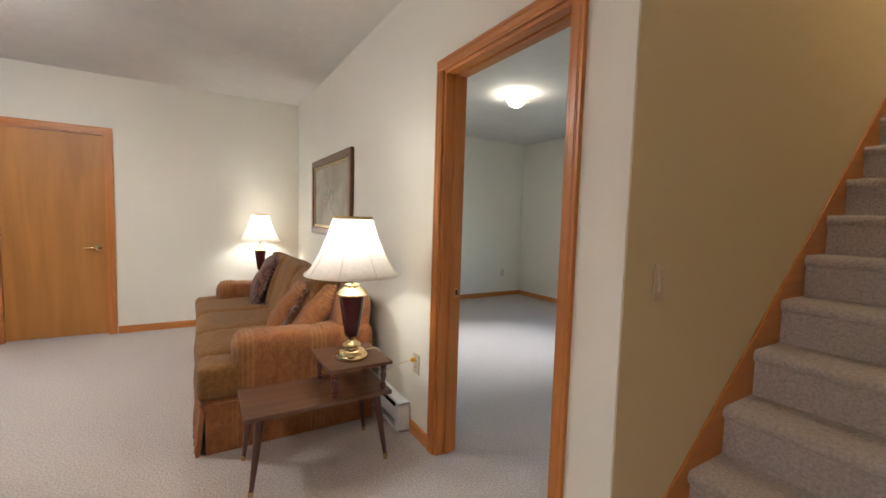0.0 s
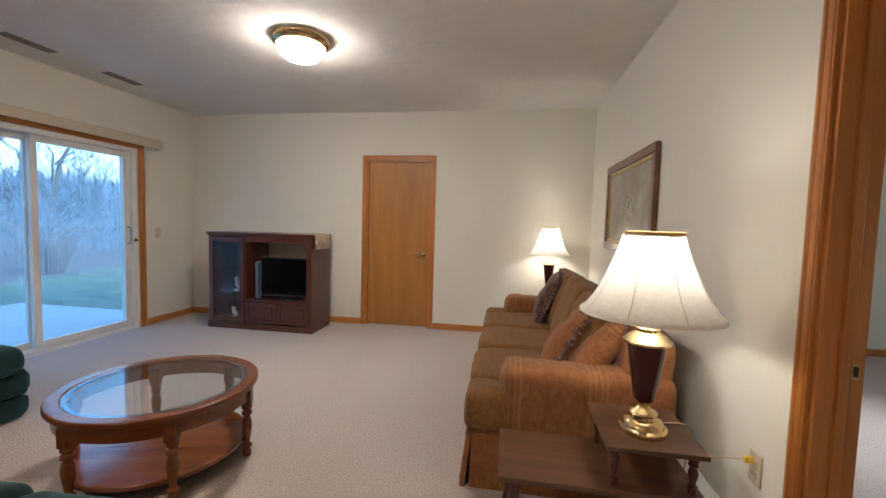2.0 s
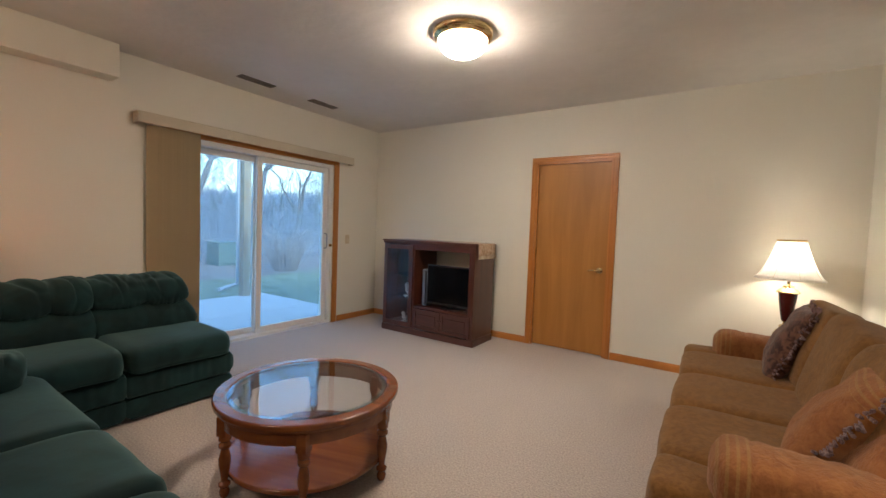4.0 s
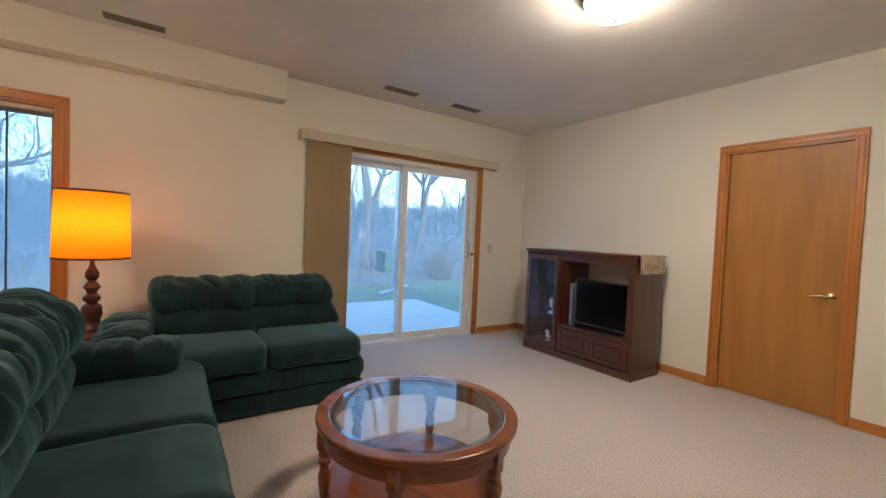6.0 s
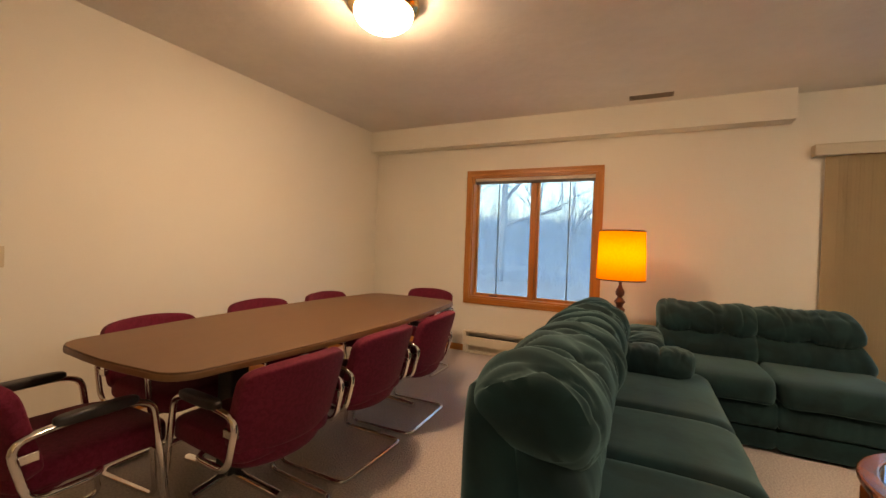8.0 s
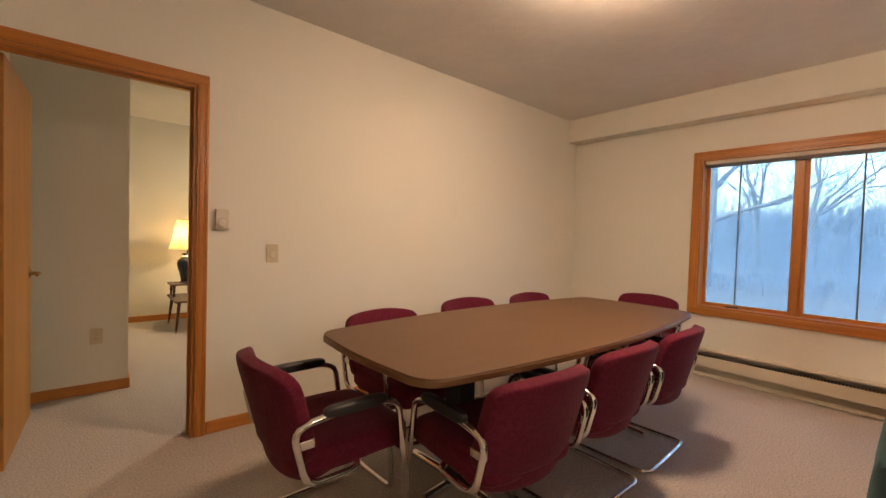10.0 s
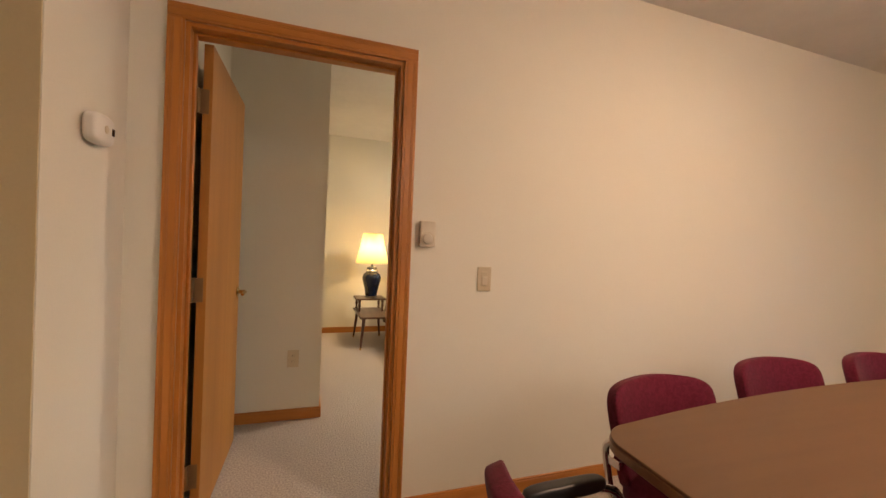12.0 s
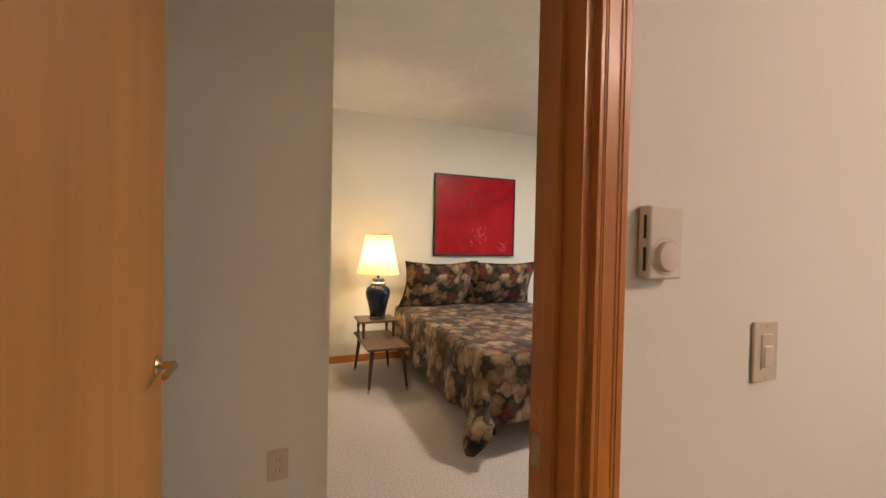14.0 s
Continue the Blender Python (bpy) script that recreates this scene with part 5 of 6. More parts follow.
plate(pose(2.68, 1.645, 1.095), "switch", "ivory rocker switch on the tan stair wall", "light switch")
plate(pose(2.4985, 2.945, 0.432, 0, 0, -90), "outlet", "ivory duplex outlet with a lamp plugged in", "outlet")
plate(pose(-2.5485, 5.608, 1.078, 0, 0, 90), "switch", "ivory rocker switch beside the patio door", "light switch")
plate(pose(0.91, -1.1335, 1.07, 0, 0, 180), "switch", "ivory rocker switch beside the bedroom doorway", "light switch")
plate(pose(0.0, -1.1335, 0.425, 0, 0, 180), "outlet", "brown-faced duplex outlet behind the chairs", "outlet")
plate(pose(1.765, -2.2785, 0.415, 0, 0, 180), "outlet", "ivory duplex outlet inside the bedroom", "outlet")
plate(pose(5.9, 6.2985, 0.40), "outlet", "ivory duplex outlet in the spare room", "outlet")

th = thing("thermostat", "ivory baseboard-heater thermostat with a round dial", "thermostat", pose(1.205, -1.1335, 1.272, 0, 0, 180))
part("body", boxes((-0.036, 0.036, -0.025, 0, -0.058, 0.058)), M_CREAM, th, "", 0.004)
part("dial", lathe([(0.0235, 0), (0.0235, 0.006), (0.0215, 0.010), (0.014, 0.0120), (0.0, 0.0125)], 28), M_CREAM, th, "round ivory dial").matrix_basis = pose(-0.003, -0.025, -0.022, 90, 0, 0)
part("dial_ring", ring_plate(oval(0.0300, 0.0300, 28), oval(0.0268, 0.0268, 28), 0, 0.0008), M_IVORY, th).matrix_basis = pose(-0.003, -0.025, -0.022, 90, 0, 0)
for z0, z1 in ((0.006, 0.043), (-0.045, -0.008)):
    part("vent_slot", boxes((-0.0368, -0.0355, -0.018, -0.013, z0, z1)), M_DARK, th)

det = thing("carbon_monoxide_alarm", "white rounded plug-style gas alarm on the wall", "alarm", pose(2.35, -0.87, 1.532, 0, 0, -90))
part("body", moved(cushion(0.13, 0.045, 0.09, 0.5, 14), pose(0, -0.0225, 0)), M_WHITE_PL, det)
part("display", boxes((0.028, 0.046, -0.0455, -0.038, -0.01, 0.012)), M_SCREEN, det)
part("button", lathe([(0.012, 0), (0.012, 0.003), (0.0, 0.004)], 16), M_HEATER, det).matrix_basis = pose(-0.01, -0.0445, 0, 90, 0, 0)

# electric baseboard heaters, standing along a wall: local y runs along it, x out of it
def heater(m, L, label, k=1.0, mat=None):
    mat = mat or M_HEATER
    t = thing("baseboard_heater", label, "heater", m)
    h = 0.255 * k
    part("back_plate", boxes((0.0, 0.006, 0, L, 0.012, h)), mat, t)
    part("top_cover", boxes((0.006, 0.07, 0, L, h - 0.015, h)), mat, t, "", 0.003)
    part("front_panel", boxes((0.066, 0.074, 0, L, 0.37 * h, 0.77 * h)), mat, t, "", 0.003)
    part("bottom_lip", boxes((0.006, 0.074, 0, L, 0.012, 0.024)), mat, t)
    part("fin_pack", boxes(*[(0.008, 0.060, 0.06 + i * 0.02, 0.063 + i * 0.02, 0.4 * h, 0.78 * h) for i in range(int((L - 0.1) / 0.02))]), M_DARK, t, "dark metal heating fins")
    for y in (0.0, L - 0.04):
        part("end_cap", boxes((0.006, 0.076, y, y + 0.04, 0.012, h + 0.001)), mat, t, "", 0.003)


heater(pose(W + 0.0125, 0.18, 0), 1.75, "cream enamelled electric baseboard heater under the window")
heater(pose(E - 0.0125, 4.55, 0, 0, 0, 180), 1.55, "white enamelled baseboard heater behind the sofa", 0.72, M_VINYL)

# ---- meeting end of the room ----
ct = thing("conference_table", "brown laminate boat-shaped conference table on two pedestals", "table", pose(-0.175, 0.165, 0.01))
hl, hw_end, hw_mid, rr = 1.165, 0.42, 0.50, 0.12
side = []
for i in range(21):
    u = -1 + 2 * i / 20
    side.append(((hl - rr) * u, hw_mid - (hw_mid - hw_end) * u * u))


def round_end():
    pts = []
    x0, y0 = hl - rr, hw_end
    for i in range(1, 8):
        a = math.radians(90 * i / 8)
        pts.append((x0 + rr * math.sin(a), y0 - rr * (1 - math.cos(a))))
    pts += [(hl + 0.012, 0.14), (hl + 0.018, 0.0)]
    return pts


half = side + round_end()
right = [(x, y) for x, y in half]
low = [(x, -y) for x, y in reversed(right[:-1])]
left_end = [(-x, y) for x, y in round_end()]
outline = right + low + [(x, -y) for x, y in left_end[:-1]] + [left_end[-1]] + [(x, y) for x, y in reversed(left_end[:-1])]
part("tabletop", slab(outline, 0.718, 0.74), M_CONF, ct, "", 0.003)
part("edge_band", slab([(x * 1.0015, y * 1.003) for x, y in outline], 0.708, 0.734), M_CONF_EDGE, ct, "lighter brown moulded edge", 0.004)
part("underframe", boxes((-0.95, 0.95, -0.16, 0.16, 0.66, 0.708)), M_BLACK, ct)
for x in (-0.62, 0.62):
    p = part("pedestal", boxes((x - 0.05, x + 0.05, -0.05, 0.05, 0.05, 0.66)), M_BLACK, ct, "black steel column", 0.006)
    part("foot", tube([(x, -0.34, 0.022), (x, 0.0, 0.045), (x, 0.34, 0.022)], 0.022, 10), M_CHROME, p, "chrome foot bar")
    part("foot", tube([(x - 0.2, 0.0, 0.022), (x, 0.0, 0.045), (x + 0.2, 0.0, 0.022)], 0.022, 10), M_CHROME, p, "chrome foot bar")


def arm_chair(m):
    """Cantilever chair that faces +y; the back's top stands at about y = -0.30."""
    t = thing("conference_chair", "burgundy upholstered cantilever chair with chrome frame and black armrests", "chair", m, "chairs round the conference table")
    hx = 0.265
    sidepath = [(-0.02, 0.375), (-0.225, 0.375), (-0.275, 0.575), (-0.15, 0.592), (0.07, 0.592), (0.135, 0.565), (0.215, 0.012), (-0.225, 0.012)]
    right_side = [(hx, y, z) for y, z in sidepath]
    left_side = [(-hx, y, z) for y, z in sidepath]
    line = [(0.16, -0.02, 0.385)] + right_side + left_side[::-1] + [(-0.16, -0.02, 0.385)]
    part("frame", tube(bend(line, 0.055, 5), 0.0125, 12), M_CHROME, t, "bent chrome tube frame")
    part("seat_rail", tube([(-hx, 0.16, 0.375), (hx, 0.16, 0.375)], 0.011, 10), M_CHROME, t)
    for sx in (-1, 1):
        arm = cushion(0.046, 0.25, 0.04, 0.5, 8)
        part("armrest", moved(arm, pose(sx * hx, -0.045, 0.604)), M_BLACK, t, "black padded armrest")
    part("seat", moved(cushion(0.485, 0.50, 0.11, 0.35, 14, 0.006, 2, 7, lambda c: Vector((0, 0, 0.03 * (c.y > 0.12) * -(c.y - 0.12) * 4))), pose(0, -0.01, 0.425)), M_BURG, t)
    bk = cushion(0.505, 0.062, 0.325, 0.27, 16, 0.004, 4, 7, lambda c: Vector((0, -0.9 * c.x * c.x * -1.0, (0.034 * (1 - (c.x / 0.25) ** 2) if c.z > 0.1 else 0.0))))
    part("backrest", moved(bk, pose(0, -0.285, 0.566, 15, 0, 0)), M_BURG, t, "rounded burgundy back cushion")
    shell_bk = cushion(0.475, 0.15, 0.145, 0.62, 14, 0.004, 0, 7, lambda c: Vector((0, 0.9 * c.x * c.x, 0)))
    part("lower_back", moved(shell_bk, pose(0, -0.190, 0.402, 12, 0, 0)), M_BURG, t)
    for sx in (-1, 1):
        part("back_bracket", boxes((sx * 0.256 - 0.012, sx * 0.256 + 0.012, -0.262, -0.20, 0.50, 0.53)), M_CHROME, t, "", 0.003)
    return t


first = arm_chair(pose(0.56, 0.455, 0, 0, 0, 180 - 4))
for x, y, a in ((-0.06, 0.455, 179), (-0.67, 0.46, 182), (0.445, -0.24, 3), (-0.33, -0.335, -2), (-1.02, -0.29, 1), (-1.66, 0.02, -90), (1.02, 0.02, 91)):
    copy_thing(first, pose(x, y, 0, 0, 0, a))

# ---- bedroom ----
def floral():
    """Autumn leaf print: tan, brown and burgundy leaves on dark brown."""
    m = fabric("leaf_print", (0.02, 0.018, 0.014), (0.03, 0.026, 0.02), 40, 0.85, 0.1)
    t = m.node_tree
    co = next(k for k in t.nodes if k.bl_idname == "ShaderNodeTexCoord")
    nz = t.nodes.new("ShaderNodeTexNoise")
    nz.inputs["Scale"].default_value, nz.inputs["Detail"].default_value = 15, 5
    t.links.new(co.outputs["Object"], nz.inputs["Vector"])
    add = t.nodes.new("ShaderNodeVectorMath")
    add.operation = "MULTIPLY_ADD"
    add.inputs[1].default_value = (0.15, 0.15, 0.15)
    t.links.new(nz.outputs["Color"], add.inputs[0])
    t.links.new(co.outputs["Object"], add.inputs[2])
    vo = t.nodes.new("ShaderNodeTexVoronoi")
    vo.inputs["Scale"].default_value = 10.5
    t.links.new(add.outputs[0], vo.inputs["Vector"])
    sep = t.nodes.new("ShaderNodeSeparateColor")
    t.links.new(vo.outputs["Color"], sep.inputs[0])
    ramp = t.nodes.new("ShaderNodeValToRGB")
    ramp.color_ramp.interpolation = "CONSTANT"
    cols = ((0.0, (0.30, 0.20, 0.105)), (0.22, (0.060, 0.044, 0.026)), (0.36, (0.22, 0.14, 0.075)), (0.56, (0.10, 0.068, 0.042)), (0.68, (0.14, 0.034, 0.022)), (0.82, (0.35, 0.245, 0.15)))
    els = ramp.color_ramp.elements
    for i, (pos, c) in enumerate(cols):
        e = els[i] if i < 2 else els.new(pos)
        e.position, e.color = pos, (*c, 1)
    t.links.new(sep.outputs[0], ramp.inputs[0])
    edge = t.nodes.new("ShaderNodeMapRange")
    t.links.new(vo.outputs["Distance"], edge.inputs[0])
    mix = t.nodes.new("ShaderNodeMix")
    mix.data_type = "RGBA"
    mix.inputs[7].default_value = (0.026, 0.022, 0.018, 1)
    edge.inputs["From Min"].default_value, edge.inputs["From Max"].default_value = 0.62, 0.74
    t.links.new(edge.outputs[0], mix.inputs[0])
    t.links.new(ramp.outputs[0], mix.inputs[6])
    vein = t.nodes.new("ShaderNodeMapRange")
    vein.inputs["To Min"].default_value, vein.inputs["To Max"].default_value = 1.35, 0.55
    vein.inputs["From Max"].default_value = 0.55
    t.links.new(vo.outputs["Distance"], vein.inputs[0])
    sc = t.nodes.new("ShaderNodeVectorMath")
    sc.operation = "SCALE"
    t.links.new(mix.outputs[2], sc.inputs[0])
    t.links.new(vein.outputs[0], sc.inputs["Scale"])
    t.links.new(sc.outputs[0], t.nodes["Principled BSDF"].inputs["Base Color"])
    return m


M_LEAF = floral()
BX0, BX1, BY0, BY1 = -0.96, 0.56, -4.86, -2.86
bed = thing("bed", "double bed covered with a dark autumn-leaf comforter", "bed", None)
part("box_spring", boxes((BX0 + 0.04, BX1 - 0.04, BY0, BY1 - 0.04, 0.14, 0.34)), M_VINYL, bed, "", 0.03)
part("mattress", boxes((BX0 + 0.03, BX1 - 0.03, BY0, BY1 - 0.03, 0.34, 0.54)), M_VINYL, bed, "", 0.05, 3)
for x in (BX0 + 0.12, BX1 - 0.12):
    for y in (BY0 + 0.1, BY1 - 0.14):
        part("leg", lathe([(0.025, 0), (0.022, 0.14), (0, 0.14)], 12, x, y), M_BLACK, bed)
# comforter: a draped sheet whose edges fall and ripple
comf = thing("comforter", "quilted comforter with tan and burgundy leaves hanging over the bed", "bedding", None)
bm = bmesh.new()
nx, ny = 46, 52
grid = []
over = 0.46
for i in range(nx + 1):
    row = []
    for j in range(ny + 1):
        u = BX0 - over + (BX1 - BX0 + 2 * over) * i / nx
        v = BY0 + (BY1 - BY0 + over) * j / ny
        dx = max(BX0 - u, u - BX1, 0.0)
        dy = max(v - BY1, 0.0)
        d = math.hypot(dx, dy)
        fall = max(0.0, d - 0.03)
        x = min(max(u, BX0), BX1)
        y = min(v, BY1)
        sx = -1 if u < BX0 else 1
        flare = 0.10 + 0.28 * min(1.0, dx * dy / 0.09)
        if d > 0:
            x += (sx * dx / d) * (min(d, 0.03) + fall * flare)
            y += (dy / d) * (min(d, 0.03) + fall * flare)
        z = 0.565 - fall * (0.93 if d < 0.47 else 0.87)
        z = max(z, 0.045 + 0.01 * math.sin(i))
        rip = noise.noise(Vector((u * 4, v * 4, 0)))
        z += 0.012 * rip + 0.006 * noise.noise(Vector((u * 11, v * 11, 2)))
        if d > 0.05:
            k = min(1.0, d / 0.3)
            x += k * 0.02 * math.sin(v * 17) * (dx > 0)
            y += k * 0.02 * math.sin(u * 17) * (dy > 0)
        row.append(bm.verts.new((x, y, z)))
    grid.append(row)
for a, b in zip(grid, grid[1:]):
    for j in range(ny):
        bm.faces.new((a[j], a[j + 1], b[j + 1], b[j]))
c = part("cover", bm, M_LEAF, comf, "", 0, 2, 180)
sol = c.modifiers.new("thick", "SOLIDIFY")
sol.thickness, sol.offset = 0.02, 1


def sham(x, y, turn):
    t = thing("pillow", "plump bed pillow in a leaf-print sham with flanged edge", "pillow", pose(x, y, 0.81, 66, 0, turn), "bed pillows")
    part("sham", plump(0.84, 0.58, 0.25, 0.13, 26, 0.12, x), M_LEAF, t)


sham(0.20, -4.66, 4)
sham(-0.56, -4.66, -5)

copy_thing(table_a, pose(0.725, -3.93, 0, 0, 0, -90))
jar = thing("table_lamp", "navy ceramic ginger-jar lamp with lit cream shade", "table lamp", pose(0.89, -4.46, 0.53))
M_NAVY = material("navy_glaze", (0.006, 0.012, 0.03), 0.1, 0, 0.0, 30, 0.1)
part("foot", lathe([(0.078, 0), (0.080, 0.008), (0.078, 0.022), (0.0, 0.022)], 28), M_BEVEL, jar, "clear acrylic foot")
part("jar", lathe([(0.070, 0.022), (0.076, 0.06), (0.090, 0.13), (0.112, 0.21), (0.116, 0.25), (0.104, 0.29), (0.074, 0.31), (0.068, 0.322), (0.0, 0.323)], 32), M_NAVY, jar, "glossy navy jar body")
part("collar", lathe([(0.070, 0.322), (0.078, 0.328), (0.078, 0.344), (0.070, 0.350), (0.0, 0.350)], 28), M_CHROME, jar, "silvery metal collar")
part("lid", lathe([(0.064, 0.350), (0.066, 0.362), (0.055, 0.380), (0.012, 0.390), (0.012, 0.43), (0.0, 0.43)], 28), M_NAVY, jar)
s = part("shade", shell([(0.205, 0.425), (0.198, 0.435), (0.155, 0.61), (0.120, 0.79), (0.122, 0.797)], 44), M_SHADE_CREAM, jar, "cream cloth shade glowing warm")
part("trim", shell([(0.1225, 0.790), (0.1225, 0.799)], 44), M_TRIM, s)

art = thing("painting", "abstract glossy red painting in a thin black frame", "painting", pose(-0.34, -4.898, 1.575))
AW, AH = 1.03, 0.92
for x0, x1, z0, z1 in ((-AW / 2, AW / 2, AH / 2 - 0.018, AH / 2), (-AW / 2, AW / 2, -AH / 2, -AH / 2 + 0.018), (-AW / 2, -AW / 2 + 0.018, -AH / 2 + 0.018, AH / 2 - 0.018), (AW / 2 - 0.018, AW / 2, -AH / 2 + 0.018, AH / 2 - 0.018)):
    part("frame_rail", boxes((x0, x1, 0.0, 0.035, z0, z1)), M_BLACK, art, "", 0.002)
M_RED = fabric("red_paint", (0.26, 0.004, 0.008), (0.42, 0.008, 0.014), 2.5, 0.35, 0.0, (1, 1, 1), 0.15, 0.3, 0.7)
part("canvas", boxes((-AW / 2 + 0.018, AW / 2 - 0.018, 0.004, 0.024, -AH / 2 + 0.018, AH / 2 - 0.018)), M_RED, art)
rnd = random.Random(3)
M_PINK = material("pink_paint", (0.55, 0.06, 0.06), 0.4)
M_DAB = material("dark_paint", (0.05, 0.004, 0.005), 0.4)
for cx, cz, n, mat, sp in ((-0.05, -0.22, 26, M_PINK, 0.05), (-0.36, -0.36, 20, M_PINK, 0.05), (0.42, 0.36, 14, M_PINK, 0.03), (0.06, 0.11, 8, M_DAB, 0.035), (-0.36, -0.12, 5, M_DAB, 0.03)):
    bm = bmesh.new()
    for i in range(n):
        x, z = cx + rnd.gauss(0, sp), cz + rnd.gauss(0, sp)
        tube([(x, 0.0245, z), (x + rnd.uniform(-0.05, 0.05), 0.0245, z + rnd.uniform(-0.01, 0.06))], 0.006, 5, bm, 0.002)
    tagged(part("brush_marks", bm, mat, art), "", "", "", "stuff")

# ---- outdoors ----
def two_tone_ground():
    m = fabric("lawn_and_litter", (0.14, 0.17, 0.10), (0.20, 0.23, 0.15), 3, 0.95, 0.0, (1, 1, 1), 0.5)
    t = m.node_tree
    co = next(k for k in t.nodes if k.bl_idname == "ShaderNodeTexCoord")
    sep = t.nodes.new("ShaderNodeSeparateXYZ")
    t.links.new(co.outputs["Object"], sep.inputs[0])
    nz = t.nodes.new("ShaderNodeTexNoise")
    nz.inputs["Scale"].default_value = 0.7
    t.links.new(co.outputs["Object"], nz.inputs["Vector"])
    add = t.nodes.new("ShaderNodeMath")
    add.operation = "MULTIPLY_ADD"
    add.inputs[1].default_value = 3.0
    t.links.new(nz.outputs[0], add.inputs[0])
    t.links.new(sep.outputs[0], add.inputs[2])
    cut = t.nodes.new("ShaderNodeMapRange")
    cut.inputs["From Min"].default_value, cut.inputs["From Max"].default_value = -6.9, -7.6
    t.links.new(add.outputs[0], cut.inputs[0])
    mix = t.nodes.new("ShaderNodeMix")
    mix.data_type = "RGBA"
    mix.inputs[7].default_value = (0.20, 0.17, 0.15, 1)
    old = next(k for k in t.nodes if k.bl_idname == "ShaderNodeMix" and k != mix)
    t.links.new(cut.outputs[0], mix.inputs[0])
    t.links.new(old.outputs[2], mix.inputs[6])
    scaler = next(k for k in t.nodes if k.bl_idname == "ShaderNodeVectorMath" and k.operation == "SCALE")
    t.links.new(mix.outputs[2], scaler.inputs[0])
    return m


M_GROUND = two_tone_ground()
structure("ground", boxes((-900, W - 0.2, -900, 900, -0.5, -0.18), (6.42, 900, -900, 900, -0.5, -0.18), (W - 0.2, 6.42, 6.9, 900, -0.5, -0.18), (W - 0.2, 6.42, -900, -5.02, -0.5, -0.18)), M_GROUND, "lawn with fallen leaves running into the woods", "ground")
M_CONC = material("concrete", (0.50, 0.49, 0.47), 0.9, 0, 0.2, 80, 0.05, (1, 1, 1), 0.06, 1.0)
pt = thing("patio", "pale concrete patio slabs outside the sliding door", "patio", None, "", "structure")
for x0, x1 in ((-4.27, W - 0.2), (-5.82, -4.28)):
    for y0, y1 in ((1.9, 4.12), (4.13, 6.46)):
        part("slab", boxes((x0, x1, y0, y1, -0.30, -0.12)), M_CONC, pt, "", 0.008)
M_POST = wood("deck_post", (0.20, 0.15, 0.09), (0.33, 0.26, 0.17), 2, 0.8, 5, 0.0)
post = thing("deck_post", "weathered square wooden deck post with a white downspout", "post")
part("timber", boxes((-5.80, -5.66, 5.97, 6.11, -0.12, 4.2)), M_POST, post, "", 0.006)
part("downspout", boxes((-5.87, -5.815, 5.94, 5.985, 0.10, 4.2)), M_SPOUT, post, "white metal downspout with its shade painted blue-grey", 0.008)
pipe = thing("drain_pipe", "white plastic drain pipe lying on the grass", "pipe")
part("tube", tube(bend([(-7.6, 7.25, -0.10), (-7.4, 6.95, -0.11), (-6.85, 6.15, -0.145)], 0.08), 0.035, 10), M_SPOUT, pipe)
ub = thing("utility_box", "green steel utility box on the lawn's edge", "utility box", pose(-12.0, 9.0, -0.18))
M_UBOX = material("green_steel", (0.065, 0.115, 0.105), 0.5, 0, 0.05, 30, 0.05)
part("cabinet", boxes((-0.4, 0.4, -0.42, 0.42, 0.05, 0.70)), M_UBOX, ub, "", 0.03)
part("lid", boxes((-0.43, 0.43, -0.45, 0.45, 0.70, 0.76)), M_UBOX, ub, "", 0.02)
part("plinth", boxes((-0.41, 0.41, -0.43, 0.43, 0.0, 0.05)), M_UBOX, ub)
mk = thing("marker_ball", "orange warning marker on a thin stake", "marker", pose(-11.3, 9.25, -0.18))
part("stake", lathe([(0.01, 0), (0.01, 0.55), (0, 0.55)], 8), M_VENT, mk)
part("ball", moved(cushion(0.14, 0.05, 0.16, 0.9, 6), pose(0, 0, 0.60)), material("orange_paint", (0.8, 0.16, 0.03), 0.5), mk)

M_BARK = material("bark", (0.12, 0.115, 0.115), 0.95, 0, 0.6, 14, 0.2, (1, 1, 0.25), 0.1, 1.0)
# Blue-grey distance haze is put into the twig colour, near branches too.
M_TWIG_HAZED = material("hazed_twig_bark", (0.22, 0.27, 0.34), 0.95, 0, 0.1, 14, 0.05, (1, 1, 0.3), 0.1, 1.0)
M_STEM = material("shrub_bark", (0.22, 0.20, 0.19), 0.95, 0, 0.2, 14, 0.2, (1, 1, 0.3), 0.1, 1.0)
M_EVER = material("evergreen_needles", (0.035, 0.06, 0.045), 0.9, 0, 0.2, 14, 0.25)


def grow(bm, base, way, length, radius, depth, rnd, twigs):
    """A limb that bends, tapers and forks."""
    pts = [base]
    d = way.normalized()
    n = 4
    for i in range(n):
        d = (d + Vector((rnd.gauss(0, 0.13), rnd.gauss(0, 0.13), rnd.gauss(0.04, 0.10)))).normalized()
        pts.append(pts[-1] + d * length / n)
    tube(pts, radius, 8 if depth > 2 else (5 if depth > 0 else 3), bm, radius * 0.55)
    if depth <= 0:
        return
    for k in range(3 if depth > 1 else 4):
        at = pts[rnd.choice((2, 3, 4, 4))]
        side = Vector((rnd.gauss(0, 1), rnd.gauss(0, 1), rnd.gauss(0.3, 0.5))).normalized()
        grow(twigs if depth <= 2 else bm, at, (d * 0.9 + side * 0.85), length * rnd.uniform(0.55, 0.8), radius * rnd.uniform(0.35, 0.55), depth - 1, rnd, twigs)


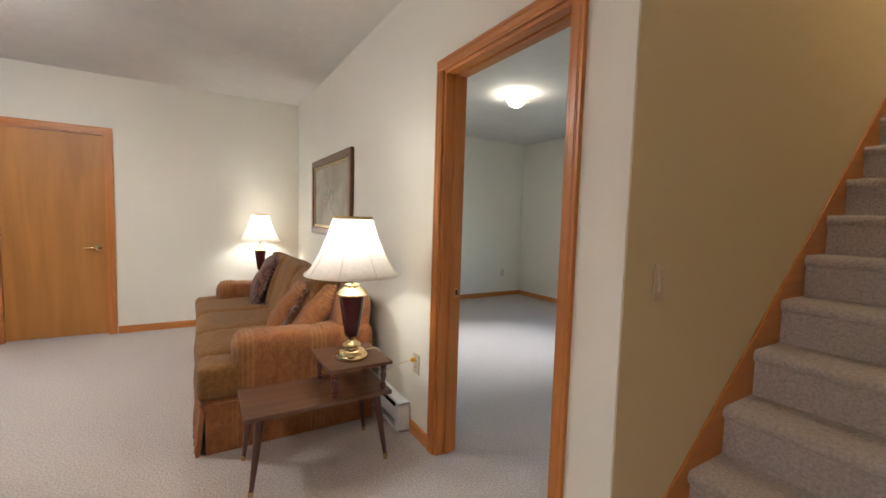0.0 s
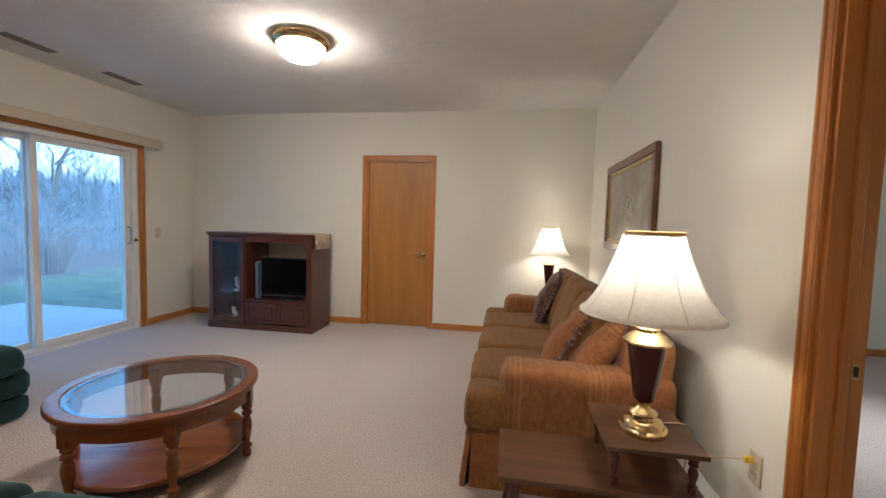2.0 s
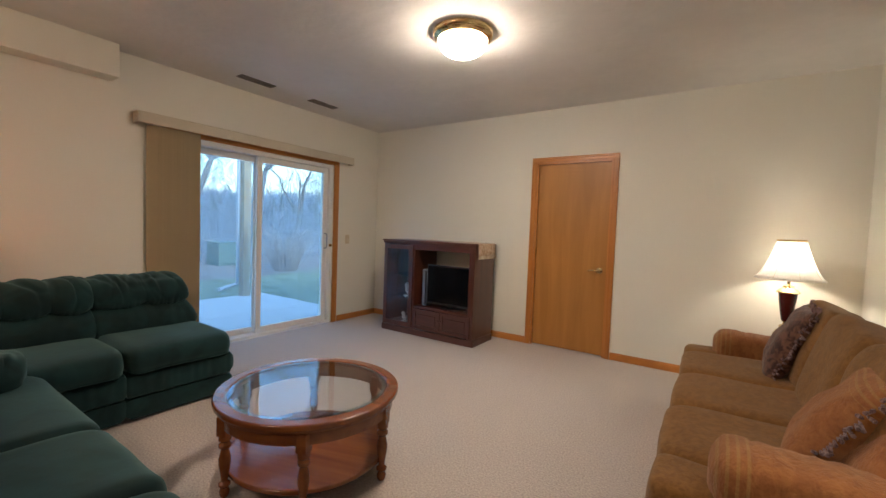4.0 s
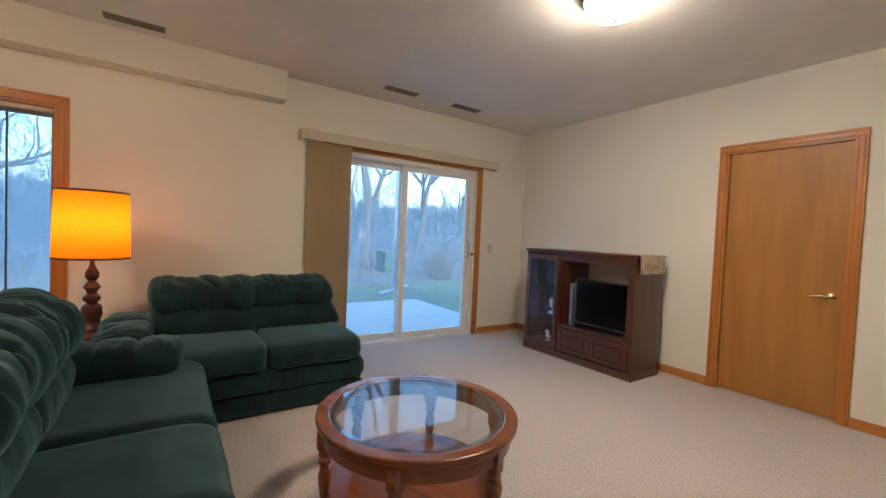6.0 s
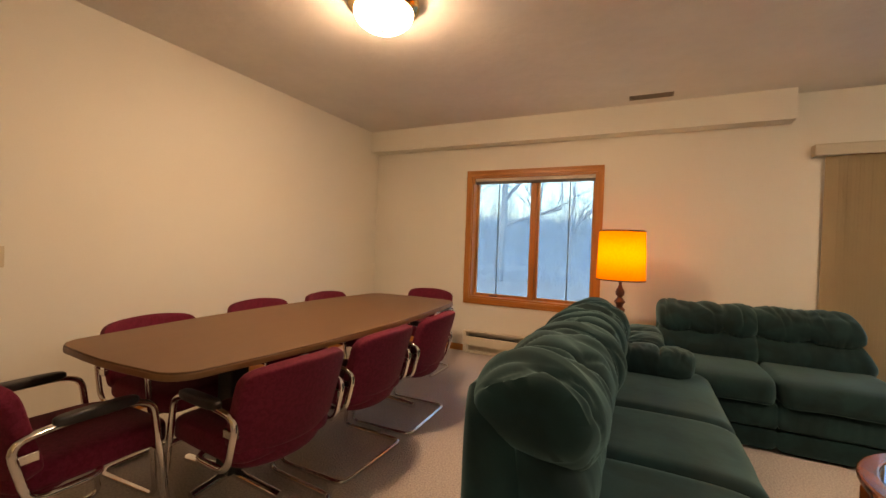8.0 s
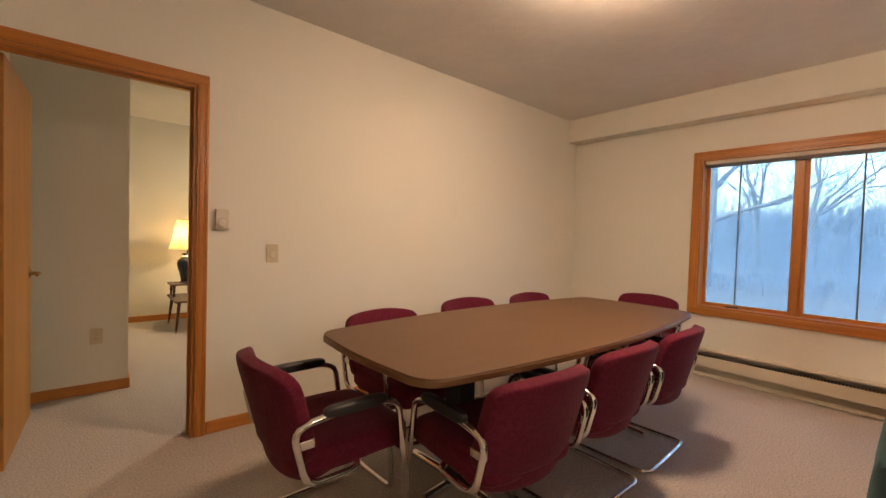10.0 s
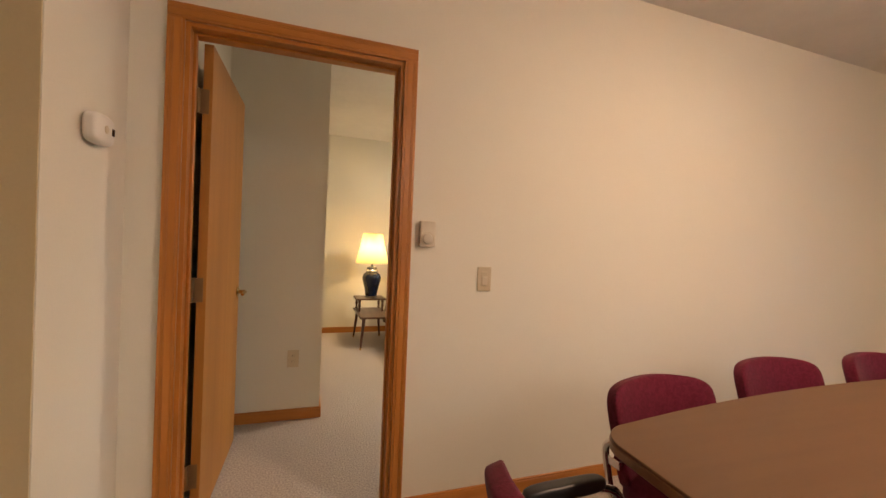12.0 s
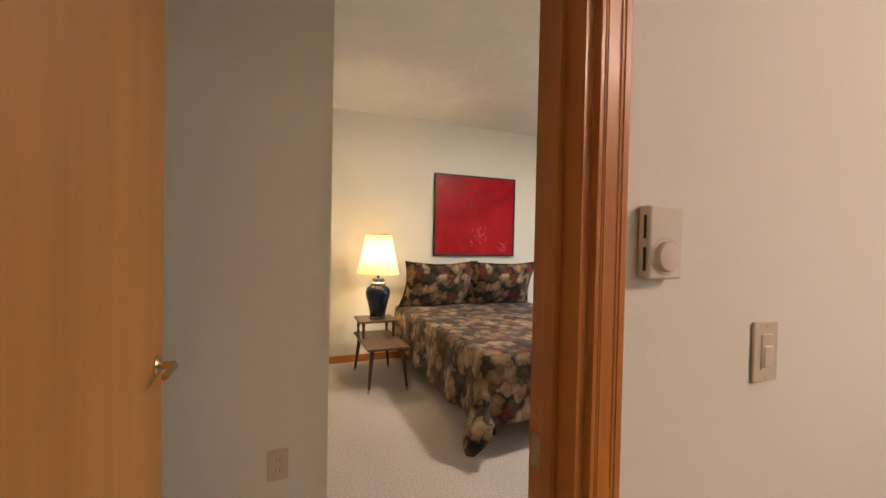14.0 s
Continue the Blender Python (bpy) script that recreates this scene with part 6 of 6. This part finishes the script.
def bare_tree(x, y, height, radius, seed, label, lean=(0, 0)):
    t = thing("tree", label, "tree", pose(x, y, -0.2))
    rnd = random.Random(seed)
    bm, tw = bmesh.new(), bmesh.new()
    grow(bm, Vector((0, 0, 0)), Vector((lean[0], lean[1], 1)), height * 0.42, radius, 5, rnd, tw)
    part("trunk", bm, M_BARK, t)
    tagged(part("branches", tw, M_TWIG_HAZED, t), "", "", "", "stuff")


bare_tree(-13.5, 8.7, 10, 0.25, 15, "large bare forked tree beyond the lawn")
bare_tree(-14.0, -3.2, 11, 0.22, 17, "large bare tree behind the house", (0.0, 0.0))
bare_tree(-17.0, -0.9, 9, 0.12, 11, "slim bare young tree in the woods")
bare_tree(-18.0, 13.5, 10, 0.2, 21, "bare tree in the woods beyond the lawn")
bare_tree(-16.0, 4.0, 9, 0.13, 31, "slim bare tree in the woods beyond the lawn")
bare_tree(-20.0, -8.0, 11, 0.2, 41, "bare tree deeper in the woods")
bare_tree(-17.5, 9.5, 8, 0.12, 43, "slim bare tree in the woods beyond the lawn")
bare_tree(-15.0, -5.6, 9, 0.16, 45, "bare tree behind the house")
bare_tree(-19.0, 1.6, 9, 0.15, 47, "bare tree deeper in the woods")
bare_tree(-22.0, -3.5, 10, 0.17, 49, "bare tree deeper in the woods")

# more of the woods: the same few trees, turned and set farther back
grove = [o for o in bpy.data.objects if o.parent is None and o.name.startswith("tree")]
rnd = random.Random(90)
for i in range(22):
    far = rnd.uniform(20, 44)
    side = -24 + 66 * (i + rnd.random()) / 22
    copy_thing(grove[i % len(grove)], pose(-far, side, -0.2, 0, 0, rnd.uniform(0, 360)) @ Matrix.Scale(rnd.uniform(0.9, 1.35), 4))

# shrub and undergrowth of thin bare stems
def thicket(name, label, boxed, count, high, seed, thick=0.012, mat=None):
    rnd = random.Random(seed)
    verts, faces = [], []
    x0, x1, y0, y1 = boxed
    for i in range(count):
        low = i % 6 == 0
        px, py = rnd.uniform(x0, x1), rnd.uniform(y0, y1)
        top = high * max(0.35, 0.85 + 0.9 * noise.noise(Vector((px * 0.12, py * 0.16, seed))))
        p = Vector((px, py, -0.2 if low else top * rnd.uniform(0, 0.85) ** 1.2))
        d = Vector((rnd.gauss(0, 0.35 if low else 1.5), rnd.gauss(0, 0.35 if low else 1.5), 1)).normalized()
        h = top * (rnd.uniform(0.6, 1.0) if low else rnd.uniform(0.12, 0.38))
        last = None
        for k in range(4):
            r = thick * (1 - k / 4.2)
            a = len(verts)
            for j in range(3):
                an = 2.094 * j
                verts.append((p.x + r * math.cos(an), p.y + r * math.sin(an), p.z))
            if last is not None:
                for j in range(3):
                    faces.append((last + j, last + (j + 1) % 3, a + (j + 1) % 3, a + j))
            last = a
            p = p + d * h / 3
            d = (d + Vector((rnd.gauss(0, 0.55), rnd.gauss(0, 0.55), 0))).normalized()
    me = bpy.data.meshes.new(name)
    me.from_pydata(verts, [], faces)
    me.materials.append(mat or M_TWIG_HAZED)
    return tagged(new(name, me), label, "undergrowth", "", "stuff")


shrub = thing("shrub", "arching bare shrub at the lawn's edge", "shrub", pose(-9.3, 9.4, -0.2))
rnd = random.Random(51)
bm = bmesh.new()
for i in range(170):
    a, out = rnd.uniform(0, 6.283), rnd.uniform(0.15, 1.4)
    high, b = rnd.uniform(0.7, 1.55), rnd.uniform(0, 0.35)
    p0 = Vector((b * math.cos(a), b * math.sin(a), 0))
    p1 = p0 + Vector((0.35 * out * math.cos(a), 0.35 * out * math.sin(a), high * 0.75))
    p2 = p0 + Vector((out * math.cos(a + 0.2), out * math.sin(a + 0.2), high * rnd.uniform(0.75, 1.0)))
    tube([p0, p0.lerp(p1, 0.6), p1, p1.lerp(p2, 0.6) + Vector((0, 0, 0.06)), p2], 0.008, 4, bm, 0.002)
tagged(part("stems", bm, M_STEM, shrub), "", "", "", "stuff")
# Brush, saplings and woods all take the haze-tinted twig colour.
thicket("undergrowth", "dense bare brush under the trees in hazed blue-grey", (-19, -12, -14, 24), 14000, 2.3, 52, 0.007)
thicket("undergrowth", "tall saplings deeper in the woods, paled by painted haze", (-34, -19, -30, 45), 18000, 5.5, 53, 0.009)
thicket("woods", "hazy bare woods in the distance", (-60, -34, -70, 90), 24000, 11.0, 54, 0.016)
thicket("conifers", "dark evergreen boughs among the bare trees", (-30, -22, 10, 34), 3200, 6.5, 55, 0.02, M_EVER)
thicket("conifers", "dark evergreen boughs behind the house", (-38, -27, -24, 3), 4200, 7.0, 57, 0.022, M_EVER)

# far belt of woods at the horizon, with distance haze put into its colour
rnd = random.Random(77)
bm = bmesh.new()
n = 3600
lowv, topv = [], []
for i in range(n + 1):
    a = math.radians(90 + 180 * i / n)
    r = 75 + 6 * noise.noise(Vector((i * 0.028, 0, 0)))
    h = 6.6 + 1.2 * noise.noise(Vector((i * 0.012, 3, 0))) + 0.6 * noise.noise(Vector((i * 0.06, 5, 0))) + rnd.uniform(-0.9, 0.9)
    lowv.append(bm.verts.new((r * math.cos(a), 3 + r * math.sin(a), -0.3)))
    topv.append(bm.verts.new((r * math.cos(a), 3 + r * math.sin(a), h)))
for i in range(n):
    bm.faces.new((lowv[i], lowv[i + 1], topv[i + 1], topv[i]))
structure("backdrop", bm, material("hazed_far_woods", (0.26, 0.33, 0.43), 1.0, 0, 0.0, 0.8, 0.16, (1, 1, 0.3), 0.1, 0.1, 0.0), "belt of far woods in painted blue-grey haze", "backdrop")
